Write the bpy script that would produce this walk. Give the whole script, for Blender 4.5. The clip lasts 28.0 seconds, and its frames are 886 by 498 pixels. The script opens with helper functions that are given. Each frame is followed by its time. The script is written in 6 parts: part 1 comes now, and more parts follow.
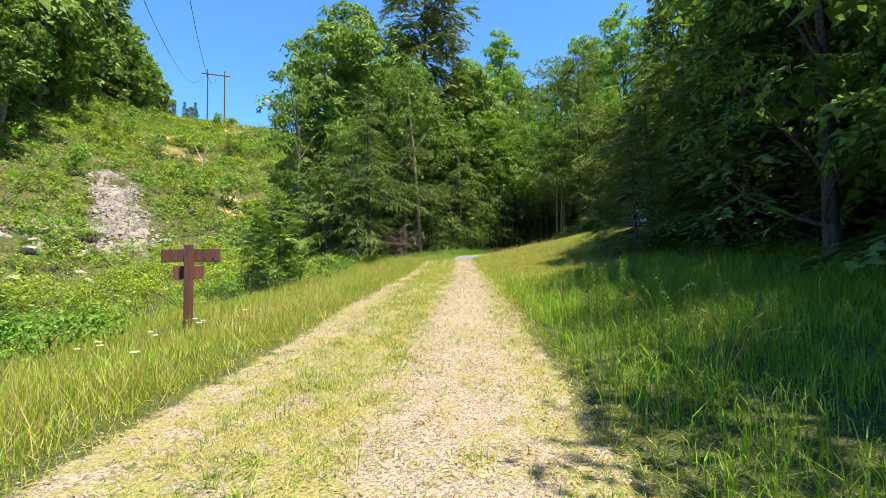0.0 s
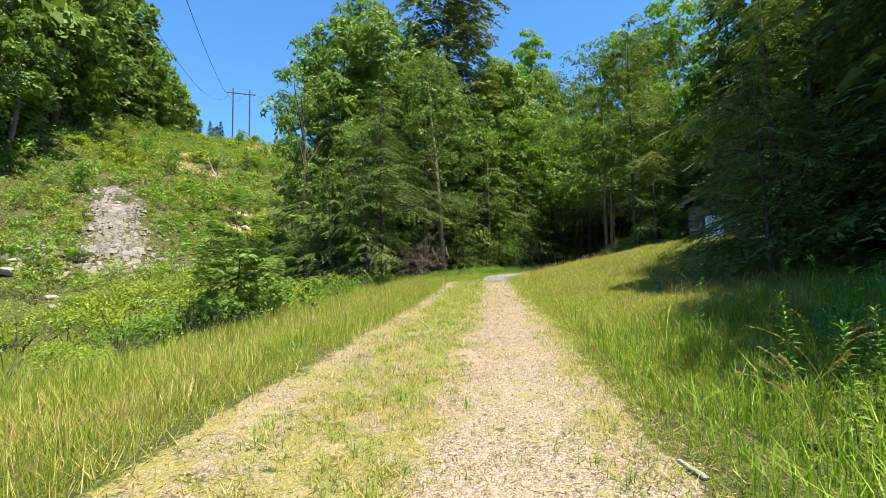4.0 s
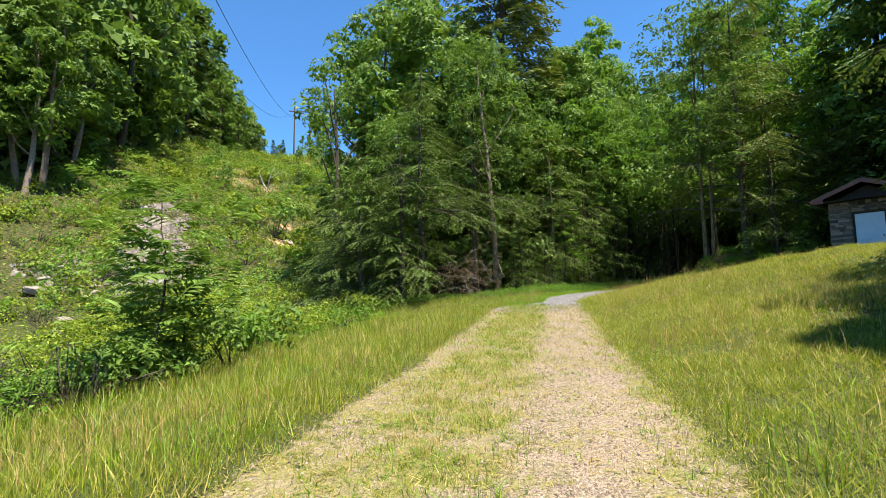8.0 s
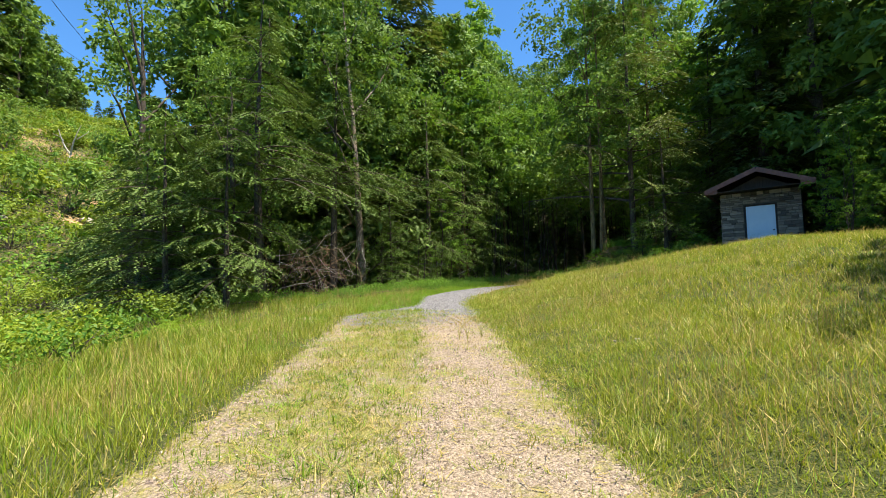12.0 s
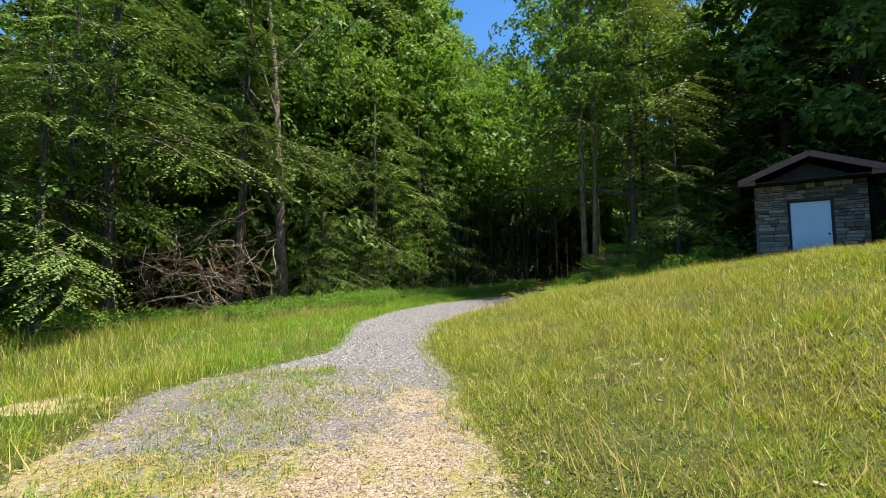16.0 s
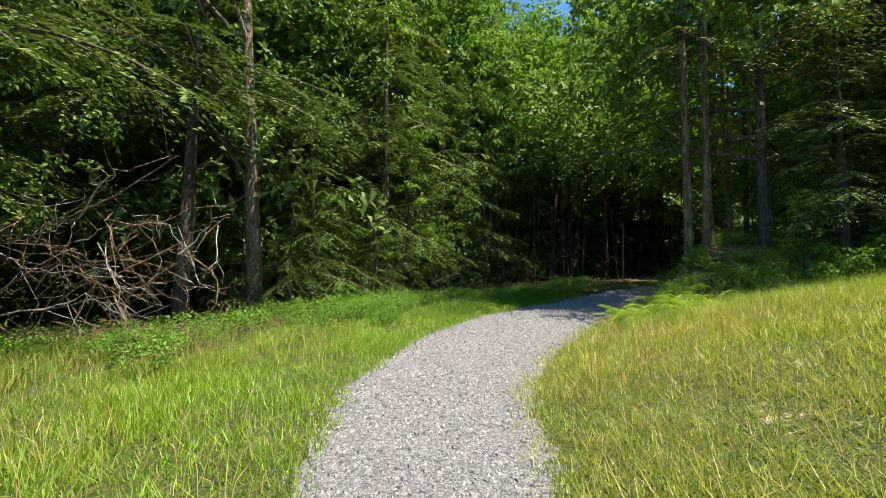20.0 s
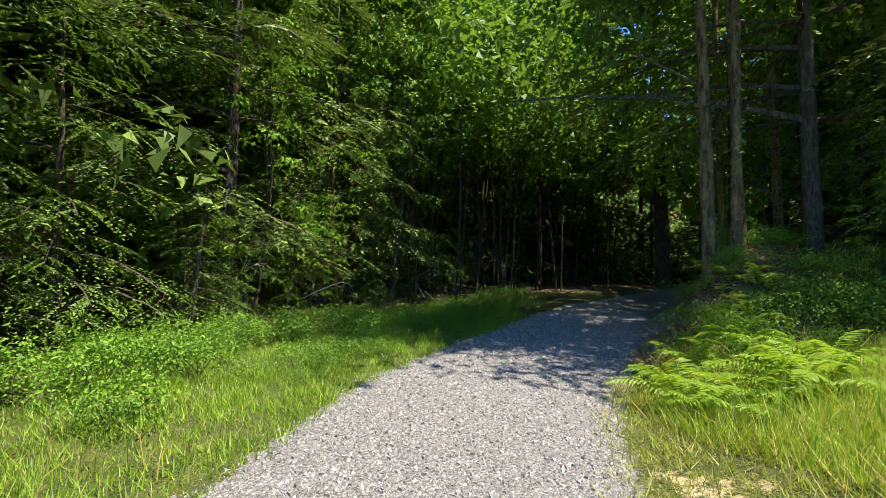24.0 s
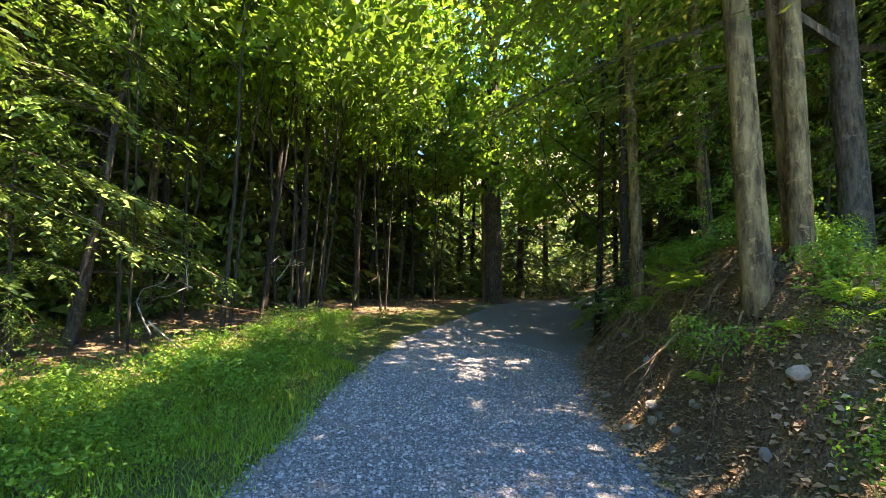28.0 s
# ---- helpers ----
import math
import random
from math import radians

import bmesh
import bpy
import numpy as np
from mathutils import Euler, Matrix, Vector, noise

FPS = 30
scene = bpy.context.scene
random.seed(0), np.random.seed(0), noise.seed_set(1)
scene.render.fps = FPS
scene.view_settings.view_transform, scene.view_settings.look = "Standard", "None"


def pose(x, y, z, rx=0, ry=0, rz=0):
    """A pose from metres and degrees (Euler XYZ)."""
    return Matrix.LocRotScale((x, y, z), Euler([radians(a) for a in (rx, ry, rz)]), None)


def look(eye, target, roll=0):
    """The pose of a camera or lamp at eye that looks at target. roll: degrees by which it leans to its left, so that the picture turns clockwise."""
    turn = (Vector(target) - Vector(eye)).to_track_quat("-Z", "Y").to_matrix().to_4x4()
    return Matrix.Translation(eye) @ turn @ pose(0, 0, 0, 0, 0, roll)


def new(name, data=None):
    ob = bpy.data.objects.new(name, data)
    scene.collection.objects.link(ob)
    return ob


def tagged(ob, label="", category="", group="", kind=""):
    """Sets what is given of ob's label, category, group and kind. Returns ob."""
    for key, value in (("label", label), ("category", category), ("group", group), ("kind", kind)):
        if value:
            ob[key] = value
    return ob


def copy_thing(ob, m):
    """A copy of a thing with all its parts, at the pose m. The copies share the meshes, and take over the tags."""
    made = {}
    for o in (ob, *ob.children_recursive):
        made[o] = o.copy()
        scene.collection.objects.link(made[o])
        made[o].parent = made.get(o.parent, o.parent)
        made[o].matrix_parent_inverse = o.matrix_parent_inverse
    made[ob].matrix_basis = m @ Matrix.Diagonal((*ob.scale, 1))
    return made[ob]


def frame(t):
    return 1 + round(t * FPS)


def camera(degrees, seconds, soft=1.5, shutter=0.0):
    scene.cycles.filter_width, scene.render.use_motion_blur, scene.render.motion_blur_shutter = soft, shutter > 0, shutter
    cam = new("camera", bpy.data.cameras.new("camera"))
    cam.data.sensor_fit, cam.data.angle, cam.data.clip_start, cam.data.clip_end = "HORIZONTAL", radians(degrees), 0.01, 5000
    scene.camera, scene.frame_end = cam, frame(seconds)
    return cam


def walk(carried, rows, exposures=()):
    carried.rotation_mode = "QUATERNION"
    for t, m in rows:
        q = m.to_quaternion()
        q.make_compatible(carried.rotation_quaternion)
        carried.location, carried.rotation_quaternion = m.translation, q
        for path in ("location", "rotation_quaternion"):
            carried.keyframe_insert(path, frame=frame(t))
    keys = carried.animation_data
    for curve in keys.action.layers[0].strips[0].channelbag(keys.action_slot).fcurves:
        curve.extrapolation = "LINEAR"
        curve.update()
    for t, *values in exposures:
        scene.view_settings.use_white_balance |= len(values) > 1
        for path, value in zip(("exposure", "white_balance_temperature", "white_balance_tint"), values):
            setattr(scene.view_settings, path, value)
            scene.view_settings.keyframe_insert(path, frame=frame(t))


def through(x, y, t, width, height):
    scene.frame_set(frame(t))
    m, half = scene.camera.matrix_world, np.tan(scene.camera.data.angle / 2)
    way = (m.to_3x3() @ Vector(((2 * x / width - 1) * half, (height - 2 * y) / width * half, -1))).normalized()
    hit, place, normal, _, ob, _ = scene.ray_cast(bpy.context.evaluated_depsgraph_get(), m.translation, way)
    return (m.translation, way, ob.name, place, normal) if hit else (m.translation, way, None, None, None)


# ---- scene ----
cam = camera(86.8, 28.0, soft=0.6)
PATH = [
    (0, (1.433, 0.508, 1.328), (1.343, 2.505, 1.384), -0.4),
    (0.5, (1.48, 1.294, 1.347), (1.365, 3.29, 1.402), -0.5),
    (1, (1.434, 2.156, 1.405), (1.328, 4.153, 1.463), -0.5),
    (1.5, (1.469, 2.995, 1.411), (1.309, 4.988, 1.467), -0.7),
    (2, (1.431, 3.877, 1.406), (1.279, 5.871, 1.444), -0.6),
    (2.5, (1.411, 4.651, 1.412), (1.239, 6.643, 1.455), -0.6),
    (3, (1.321, 5.392, 1.483), (1.173, 7.385, 1.551), -0.7),
    (3.5, (1.268, 6.151, 1.512), (1.081, 8.139, 1.616), -0.7),
    (4, (1.269, 6.997, 1.538), (1.058, 8.982, 1.67), -0.8),
    (4.5, (1.342, 7.798, 1.544), (1.063, 9.773, 1.688), -0.8),
    (6.5, (1.459, 10.948, 1.694), (1.035, 12.892, 1.891), -1.0),
    (7, (1.436, 11.717, 1.766), (0.976, 13.651, 1.979), -0.9),
    (7.5, (1.371, 12.454, 1.847), (0.87, 14.378, 2.065), -0.9),
    (8, (1.31, 13.146, 1.934), (0.836, 15.079, 2.129), -0.8),
    (8.5, (1.149, 13.845, 1.96), (0.713, 15.79, 2.13), -0.7),
    (9, (1.082, 14.529, 2.014), (0.713, 16.487, 2.181), -0.8),
    (9.5, (0.962, 15.222, 2.057), (0.65, 17.189, 2.237), -0.8),
    (10, (0.97, 15.946, 2.096), (0.757, 17.926, 2.284), -0.8),
    (10.5, (0.942, 16.746, 2.082), (0.791, 18.731, 2.275), -0.7),
    (11, (1.003, 17.571, 2.077), (0.925, 19.561, 2.265), -0.8),
    (11.5, (0.93, 18.362, 2.117), (0.911, 20.354, 2.295), -0.7),
    (12, (0.98, 19.17, 2.128), (1.041, 21.163, 2.287), -0.7),
    (12.5, (0.949, 19.975, 2.176), (1.066, 21.966, 2.327), -0.6),
    (14.5, (1.227, 23.097, 2.392), (1.444, 25.079, 2.539), -0.2),
    (15, (1.331, 23.905, 2.441), (1.57, 25.885, 2.593), -0.1),
    (15.5, (1.305, 24.704, 2.506), (1.557, 26.681, 2.674), -0.0),
    (16, (1.345, 25.509, 2.539), (1.607, 27.484, 2.714), 0.1),
    (16.5, (1.291, 26.305, 2.609), (1.518, 28.284, 2.785), 0.2),
    (17, (1.307, 27.061, 2.653), (1.508, 29.044, 2.817), 0.4),
    (17.5, (1.213, 27.838, 2.691), (1.399, 29.823, 2.847), 0.4),
    (18, (1.223, 28.58, 2.706), (1.41, 30.567, 2.844), 0.5),
    (18.5, (1.178, 29.399, 2.748), (1.369, 31.385, 2.889), 0.4),
    (19, (1.197, 30.208, 2.801), (1.405, 32.192, 2.939), 0.4),
    (19.5, (1.161, 31.027, 2.901), (1.371, 33.011, 3.041), 0.7),
    (20, (1.223, 31.803, 2.943), (1.447, 33.786, 3.077), 0.9),
    (20.5, (1.218, 32.618, 3.022), (1.476, 34.596, 3.165), 1.2),
    (21, (1.345, 33.35, 3.091), (1.648, 35.322, 3.231), 1.1),
    (21.5, (1.396, 34.114, 3.166), (1.737, 36.081, 3.297), 1.1),
    (23.5, (2.368, 37.167, 3.163), (2.899, 39.09, 3.304), 1.7),
    (24, (2.595, 37.927, 3.201), (3.19, 39.83, 3.357), 1.7),
    (24.5, (2.73, 38.743, 3.25), (3.371, 40.63, 3.411), 1.7),
    (25, (2.962, 39.516, 3.269), (3.718, 41.361, 3.431), 1.6),
    (25.5, (3.134, 40.258, 3.344), (3.992, 42.057, 3.511), 1.7),
    (26, (3.427, 40.959, 3.388), (4.417, 42.689, 3.548), 1.7),
    (26.5, (3.71, 41.67, 3.411), (4.811, 43.331, 3.579), 1.7),
    (27, (4.13, 42.316, 3.479), (5.338, 43.9, 3.658), 1.7),
    (27.5, (4.54, 43.009, 3.532), (5.795, 44.554, 3.726), 1.8),
    (28, (5.044, 43.663, 3.493), (6.363, 45.151, 3.711), 1.7),
]
walk(cam, [(t, look(eye, target, roll)) for t, eye, target, roll in PATH], [(0, 1.5, 6500, 10), (4, 1.4, 6500, 10), (8, 1.28, 6500, 10), (16, 1.3, 6500, 10), (20, 1.42, 6500, 10), (25, 1.62, 6600, 10), (26, 1.86, 6800, 12), (27, 2.42, 7100, 17), (28, 3.5, 7600, 22)])

# ---------------------------------------------------------------- sky and sun
SUN_TURN, SUN_HEIGHT = 122, 70
world = bpy.data.worlds.new("sky")
scene.world = world
world.use_nodes = True
sky = world.node_tree.nodes.new("ShaderNodeTexSky")
sky.sky_type, sky.sun_disc = "NISHITA", False
sky.sun_elevation, sky.sun_rotation = radians(SUN_HEIGHT), radians(SUN_TURN)
sky.air_density, sky.dust_density, sky.ozone_density = 1.0, 0.0, 1.6
clear = world.node_tree.nodes.new("ShaderNodeMix")
clear.data_type, clear.blend_type = "RGBA", "MULTIPLY"
clear.inputs[0].default_value, clear.inputs[7].default_value = 1.0, (0.56, 1.0, 1.34, 1)
world.node_tree.links.new(sky.outputs[0], clear.inputs[6])
world.node_tree.links.new(clear.outputs[2], world.node_tree.nodes["Background"].inputs[0])
world.node_tree.nodes["Background"].inputs[1].default_value = 0.078
sun = new("sun", bpy.data.lights.new("sun", "SUN"))
sun.data.energy, sun.data.angle, sun.data.color = 5.0, radians(0.55), (1.0, 0.91, 0.74)
toward = Vector((math.sin(radians(SUN_TURN)) * math.cos(radians(SUN_HEIGHT)), math.cos(radians(SUN_TURN)) * math.cos(radians(SUN_HEIGHT)), math.sin(radians(SUN_HEIGHT))))
sun.matrix_world = look(toward * 100, (0, 0, 0))

# ---------------------------------------------------------------- materials
class Nodes:
    """A small builder of node materials."""

    def __init__(self, name):
        self.mat = bpy.data.materials.new(name)
        self.mat.use_nodes = True
        self.t = self.mat.node_tree
        self.b = self.t.nodes["Principled BSDF"]
        self.out = self.t.nodes["Material Output"]

    def add(self, kind, **props):
        n = self.t.nodes.new(kind)
        for key, value in props.items():
            if key in n.inputs:
                n.inputs[key].default_value = value
        return n

    def link(self, a, b):
        self.t.links.new(a, b)

    def coords(self):
        return self.add("ShaderNodeTexCoord").outputs["Object"]

    def noise(self, scale, detail=4, rough=0.6, vector=None):
        n = self.add("ShaderNodeTexNoise", Scale=scale, Detail=detail, Roughness=rough)
        self.link(vector or self.coords(), n.inputs["Vector"])
        return n.outputs["Fac"]

    def voronoi(self, scale, vector=None):
        n = self.add("ShaderNodeTexVoronoi", Scale=scale)
        self.link(vector or self.coords(), n.inputs["Vector"])
        return n

    def map(self, value, a, b, lo=0.0, hi=1.0):
        n = self.t.nodes.new("ShaderNodeMapRange")
        self.link(value, n.inputs[0])
        for i, v in enumerate((a, b, lo, hi), 1):
            n.inputs[i].default_value = v
        return n.outputs[0]

    def mix(self, fac, a, b):
        n = self.t.nodes.new("ShaderNodeMix")
        n.data_type = "RGBA"
        for socket, v in ((n.inputs[0], fac), (n.inputs[6], a), (n.inputs[7], b)):
            if isinstance(v, (int, float)):
                socket.default_value = v
            elif isinstance(v, tuple):
                socket.default_value = (*v, 1)
            else:
                self.link(v, socket)
        return n.outputs[2]

    def maths(self, op, a, b):
        n = self.t.nodes.new("ShaderNodeMath")
        n.operation = op
        for i, v in enumerate((a, b)):
            if isinstance(v, (int, float)):
                n.inputs[i].default_value = v
            else:
                self.link(v, n.inputs[i])
        return n.outputs[0]

    def attr(self, name):
        n = self.t.nodes.new("ShaderNodeAttribute")
        n.attribute_name = name
        return n.outputs["Fac"]

    def bump(self, heights, strength=0.5, distance=0.02):
        n = self.add("ShaderNodeBump", Strength=strength, Distance=distance)
        self.link(heights, n.inputs["Height"])
        self.link(n.outputs[0], self.b.inputs["Normal"])

    def done(self, colour, rough=0.8, metal=0.0):
        if isinstance(colour, tuple):
            self.b.inputs["Base Color"].default_value = (*colour, 1)
        else:
            self.link(colour, self.b.inputs["Base Color"])
        self.b.inputs["Roughness"].default_value = rough
        self.b.inputs["Metallic"].default_value = metal
        self.b.inputs["Specular IOR Level"].default_value = 0.3
        return self.mat


def leaf_material(name, dark, light, through=0.28, rough=0.55, gloss=0.25, dry=None, apart=0.55):
    """Leaves that differ one by one and plant by plant, and let some light through."""
    m = Nodes(name)
    island = m.add("ShaderNodeNewGeometry").outputs["Random Per Island"]
    own = m.add("ShaderNodeObjectInfo").outputs["Random"]
    patch = m.map(m.noise(1.5, 3), 0.32, 0.68)
    fac = m.maths("ADD", m.maths("MULTIPLY", m.maths("POWER", island, 1.4), apart), m.maths("ADD", m.maths("MULTIPLY", own, 0.2), m.maths("MULTIPLY", patch, 0.9 - apart)))
    colour = m.mix(fac, dark, light)
    if dry:
        colour = m.mix(m.map(island, 0.85, 0.89), colour, dry)
    m.done(colour, rough)
    m.b.inputs["Specular IOR Level"].default_value = gloss
    shine = m.add("ShaderNodeBsdfTranslucent")
    glow = m.mix(0.5, colour, tuple(min(1, c * k) for c, k in zip(light, (1.3, 1.35, 0.6))))
    m.link(glow, shine.inputs["Color"])
    both = m.add("ShaderNodeMixShader")
    both.inputs[0].default_value = through
    m.link(m.b.outputs[0], both.inputs[1])
    m.link(shine.outputs[0], both.inputs[2])
    m.link(both.outputs[0], m.out.inputs[0])
    return m.mat


def bark_material(name, dark, light, scale=6.0, moss=None):
    m = Nodes(name)
    stretch = m.add("ShaderNodeMapping")
    stretch.inputs["Scale"].default_value = (1, 1, 0.25)
    m.link(m.coords(), stretch.inputs[0])
    grain = m.noise(scale * 3, 6, 0.7, stretch.outputs[0])
    big = m.noise(1.3, 3)
    colour = m.mix(m.map(grain, 0.38, 0.62), dark, light)
    colour = m.mix(m.map(m.noise(8, 5, 0.7), 0.57, 0.63, 0, 0.55), colour, tuple(min(1, c * 1.5) for c in light))
    colour = m.mix(m.map(big, 0.5, 0.75, 0, 0.6), colour, moss or tuple(c * 0.6 for c in dark))
    m.bump(grain, 1.0, 0.05)
    return m.done(colour, 0.9)


def stone_material(name, a, b, c, scale=3.0):
    m = Nodes(name)
    own = m.add("ShaderNodeObjectInfo").outputs["Random"]
    island = m.add("ShaderNodeNewGeometry").outputs["Random Per Island"]
    pick = m.maths("FRACT", m.maths("ADD", own, island), 0)
    colour = m.mix(pick, a, b)
    grain = m.noise(scale * 4, 6, 0.7)
    colour = m.mix(m.map(grain, 0.4, 0.75, 0, 0.7), colour, c)
    m.bump(m.noise(scale * 9, 5, 0.7), 0.5, 0.02)
    return m.done(colour, 0.85)


def wood_material(name, dark, light, rough=0.75):
    m = Nodes(name)
    stretch = m.add("ShaderNodeMapping")
    stretch.inputs["Scale"].default_value = (14, 14, 1.2)
    m.link(m.coords(), stretch.inputs[0])
    grain = m.noise(2.5, 6, 0.7, stretch.outputs[0])
    colour = m.mix(m.map(grain, 0.3, 0.7), dark, light)
    colour = m.mix(m.map(m.noise(2.2, 3), 0.55, 0.75, 0, 0.5), colour, tuple(min(1, v * 1.5) for v in light))
    m.bump(grain, 0.4, 0.01)
    return m.done(colour, rough)


def ground_material():
    """Soil and turf, old pinkish gravel, newer grey gravel, forest litter and hillside earth, mixed by the plan's own masks."""
    m = Nodes("ground_soil")
    at = m.coords()
    fine, mid, wide = m.noise(38, 5, 0.7, at), m.noise(5, 4, 0.6, at), m.noise(0.6, 3, 0.5, at)
    turf = m.mix(m.map(mid, 0.35, 0.65), (0.022, 0.036, 0.006), (0.06, 0.075, 0.014))
    turf = m.mix(m.map(fine, 0.5, 0.62, 0, 0.75), turf, (0.17, 0.155, 0.05))
    cells = m.voronoi(54, at)
    cells2 = m.voronoi(105, at)
    tone = m.maths("ADD", m.maths("MULTIPLY", cells.outputs["Color"], 0.6), m.maths("MULTIPLY", cells2.outputs["Color"], 0.4))
    old = m.mix(m.map(tone, 0.2, 0.8), (0.11, 0.082, 0.056), (0.44, 0.352, 0.268))
    sand = m.mix(m.map(fine, 0.3, 0.7), (0.28, 0.21, 0.12), (0.48, 0.38, 0.24))
    old = m.mix(m.map(wide, 0.5, 0.66, 0, 0.4), old, sand)
    tuft = m.maths("ADD", m.maths("MULTIPLY", m.noise(6, 5, 0.75, at), 0.6), m.maths("MULTIPLY", m.noise(1.7, 2, 0.5, at), 0.4))
    mossy = m.mix(m.map(fine, 0.35, 0.65), (0.10, 0.12, 0.015), (0.33, 0.29, 0.07))
    old = m.mix(m.map(m.maths("ADD", tuft, m.maths("MULTIPLY", m.attr("tufted"), 0.11)), 0.51, 0.63, 0, 0.8), old, mossy)
    grey = m.mix(m.map(tone, 0.15, 0.85), (0.045, 0.044, 0.046), (0.27, 0.26, 0.262))
    litter = m.mix(m.map(fine, 0.35, 0.7), (0.045, 0.032, 0.019), (0.21, 0.14, 0.08))
    hill = m.mix(m.map(mid, 0.45, 0.68), (0.03, 0.05, 0.008), (0.15, 0.105, 0.045))
    clay = m.mix(m.map(mid, 0.35, 0.65), (0.42, 0.23, 0.10), (0.52, 0.36, 0.20))
    edge = m.maths("MULTIPLY", m.maths("SUBTRACT", m.noise(3.3, 6, 0.8, at), 0.5), 1.9)
    colour = turf
    for name, other, a, b in (("hillside", hill, 0.4, 0.6), ("forest", litter, 0.35, 0.65), ("clay", clay, 0.4, 0.62), ("old_gravel", old, 0.42, 0.58), ("soil_and_sun_patch", sand, 0.45, 0.6), ("new_gravel", grey, 0.44, 0.54)):
        colour = m.mix(m.map(m.maths("ADD", m.attr(name), edge), a, b), colour, other)
    relief = m.maths("ADD", m.maths("MULTIPLY", cells.outputs["Distance"], -1.0), m.maths("MULTIPLY", fine, 0.8))
    m.bump(relief, 0.9, 0.02)
    return m.done(colour, 0.95)


GROUND = ground_material()
BROADLEAF = leaf_material("broadleaf", (0.026, 0.062, 0.013), (0.21, 0.335, 0.057), 0.26, gloss=0.18)
BRIGHTLEAF = leaf_material("young_leaf", (0.05, 0.13, 0.012), (0.23, 0.385, 0.048), 0.36, gloss=0.18)
NEEDLES = leaf_material("hemlock_needles", (0.020, 0.045, 0.012), (0.20, 0.285, 0.068), 0.13, gloss=0.14)
PINE = leaf_material("pine_needles", (0.05, 0.08, 0.02), (0.22, 0.26, 0.06), 0.15)
WEED = leaf_material("weed_leaf", (0.035, 0.10, 0.010), (0.18, 0.33, 0.03), 0.25)
SCRUB = leaf_material("scrub_leaf", (0.05, 0.10, 0.008), (0.31, 0.39, 0.03), 0.3)
FERN = leaf_material("fern_frond", (0.09, 0.18, 0.015), (0.29, 0.42, 0.045), 0.4)
GRASS = leaf_material("meadow_grass", (0.045, 0.085, 0.008), (0.38, 0.415, 0.04), 0.35, 0.5, 0.3, (0.60, 0.48, 0.18), 0.75)
LUSH = leaf_material("lush_grass", (0.03, 0.085, 0.006), (0.27, 0.42, 0.028), 0.3, 0.5, 0.3, None, 0.7)
DRYGRASS = leaf_material("dry_grass", (0.25, 0.19, 0.06), (0.44, 0.34, 0.13), 0.25, 0.7, 0.2)
BARK = bark_material("bark_grey_brown", (0.035, 0.027, 0.02), (0.12, 0.098, 0.075))
DARKBARK = bark_material("bark_dark", (0.018, 0.014, 0.010), (0.07, 0.055, 0.04))
PALEBARK = bark_material("bark_pale", (0.045, 0.03, 0.014), (0.27, 0.19, 0.095), 3, (0.05, 0.05, 0.025))
SHAGGY = bark_material("bark_shaggy", (0.08, 0.055, 0.04), (0.36, 0.29, 0.24), 8)
DEADWOOD = bark_material("dead_wood", (0.10, 0.062, 0.034), (0.33, 0.22, 0.13), 7)
PALEDEAD = bark_material("weathered_wood", (0.27, 0.24, 0.20), (0.50, 0.46, 0.40), 7)
SIGNWOOD = wood_material("brown_stained_wood", (0.075, 0.030, 0.020), (0.16, 0.070, 0.048))
POLEWOOD = wood_material("creosoted_pole", (0.045, 0.028, 0.02), (0.12, 0.075, 0.05))
ROCK = stone_material("pale_rock", (0.22, 0.185, 0.155), (0.38, 0.33, 0.29), (0.24, 0.20, 0.18))
GREYSTONE = stone_material("grey_gravel_stone", (0.11, 0.106, 0.108), (0.50, 0.472, 0.455), (0.22, 0.21, 0.205), 12)
PINKSTONE = stone_material("pink_gravel_stone", (0.15, 0.11, 0.085), (0.56, 0.44, 0.36), (0.30, 0.23, 0.18), 12)
WALLSTONE = stone_material("wall_stone", (0.055, 0.042, 0.034), (0.38, 0.30, 0.235), (0.15, 0.12, 0.10))
MORTAR = stone_material("mortar", (0.10, 0.09, 0.08), (0.13, 0.115, 0.10), (0.07, 0.065, 0.06))
SHINGLE = stone_material("roof_shingle", (0.075, 0.06, 0.058), (0.11, 0.085, 0.08), (0.05, 0.045, 0.045))
FASCIA = wood_material("red_brown_fascia", (0.17, 0.075, 0.06), (0.27, 0.13, 0.11))
GABLE = wood_material("dark_gable_board", (0.03, 0.022, 0.02), (0.06, 0.045, 0.04))
WIRE = Nodes("wire").done((0.03, 0.03, 0.035), 0.5, 0.6)
YOLK = Nodes("flower_yellow").done((0.7, 0.48, 0.05), 0.7)
PETAL = Nodes("petal").done((0.8, 0.8, 0.76), 0.7)
LITTERLEAF = leaf_material("fallen_leaf", (0.16, 0.095, 0.05), (0.44, 0.30, 0.18), 0.1)


def door_material():
    m = Nodes("pale_blue_painted_door")
    up = m.add("ShaderNodeSeparateXYZ")
    m.link(m.coords(), up.inputs[0])
    scuff = m.maths("MULTIPLY", m.map(up.outputs[2], 0.95, 0.5), m.map(m.noise(9, 5, 0.7), 0.4, 0.62))
    colour = m.mix(m.map(m.noise(1.7, 3), 0.3, 0.7), (0.56, 0.68, 0.80), (0.66, 0.76, 0.86))
    colour = m.mix(m.maths("MULTIPLY", scuff, 0.7), colour, (0.22, 0.24, 0.25))
    return m.done(colour, 0.5)


DOOR = door_material()

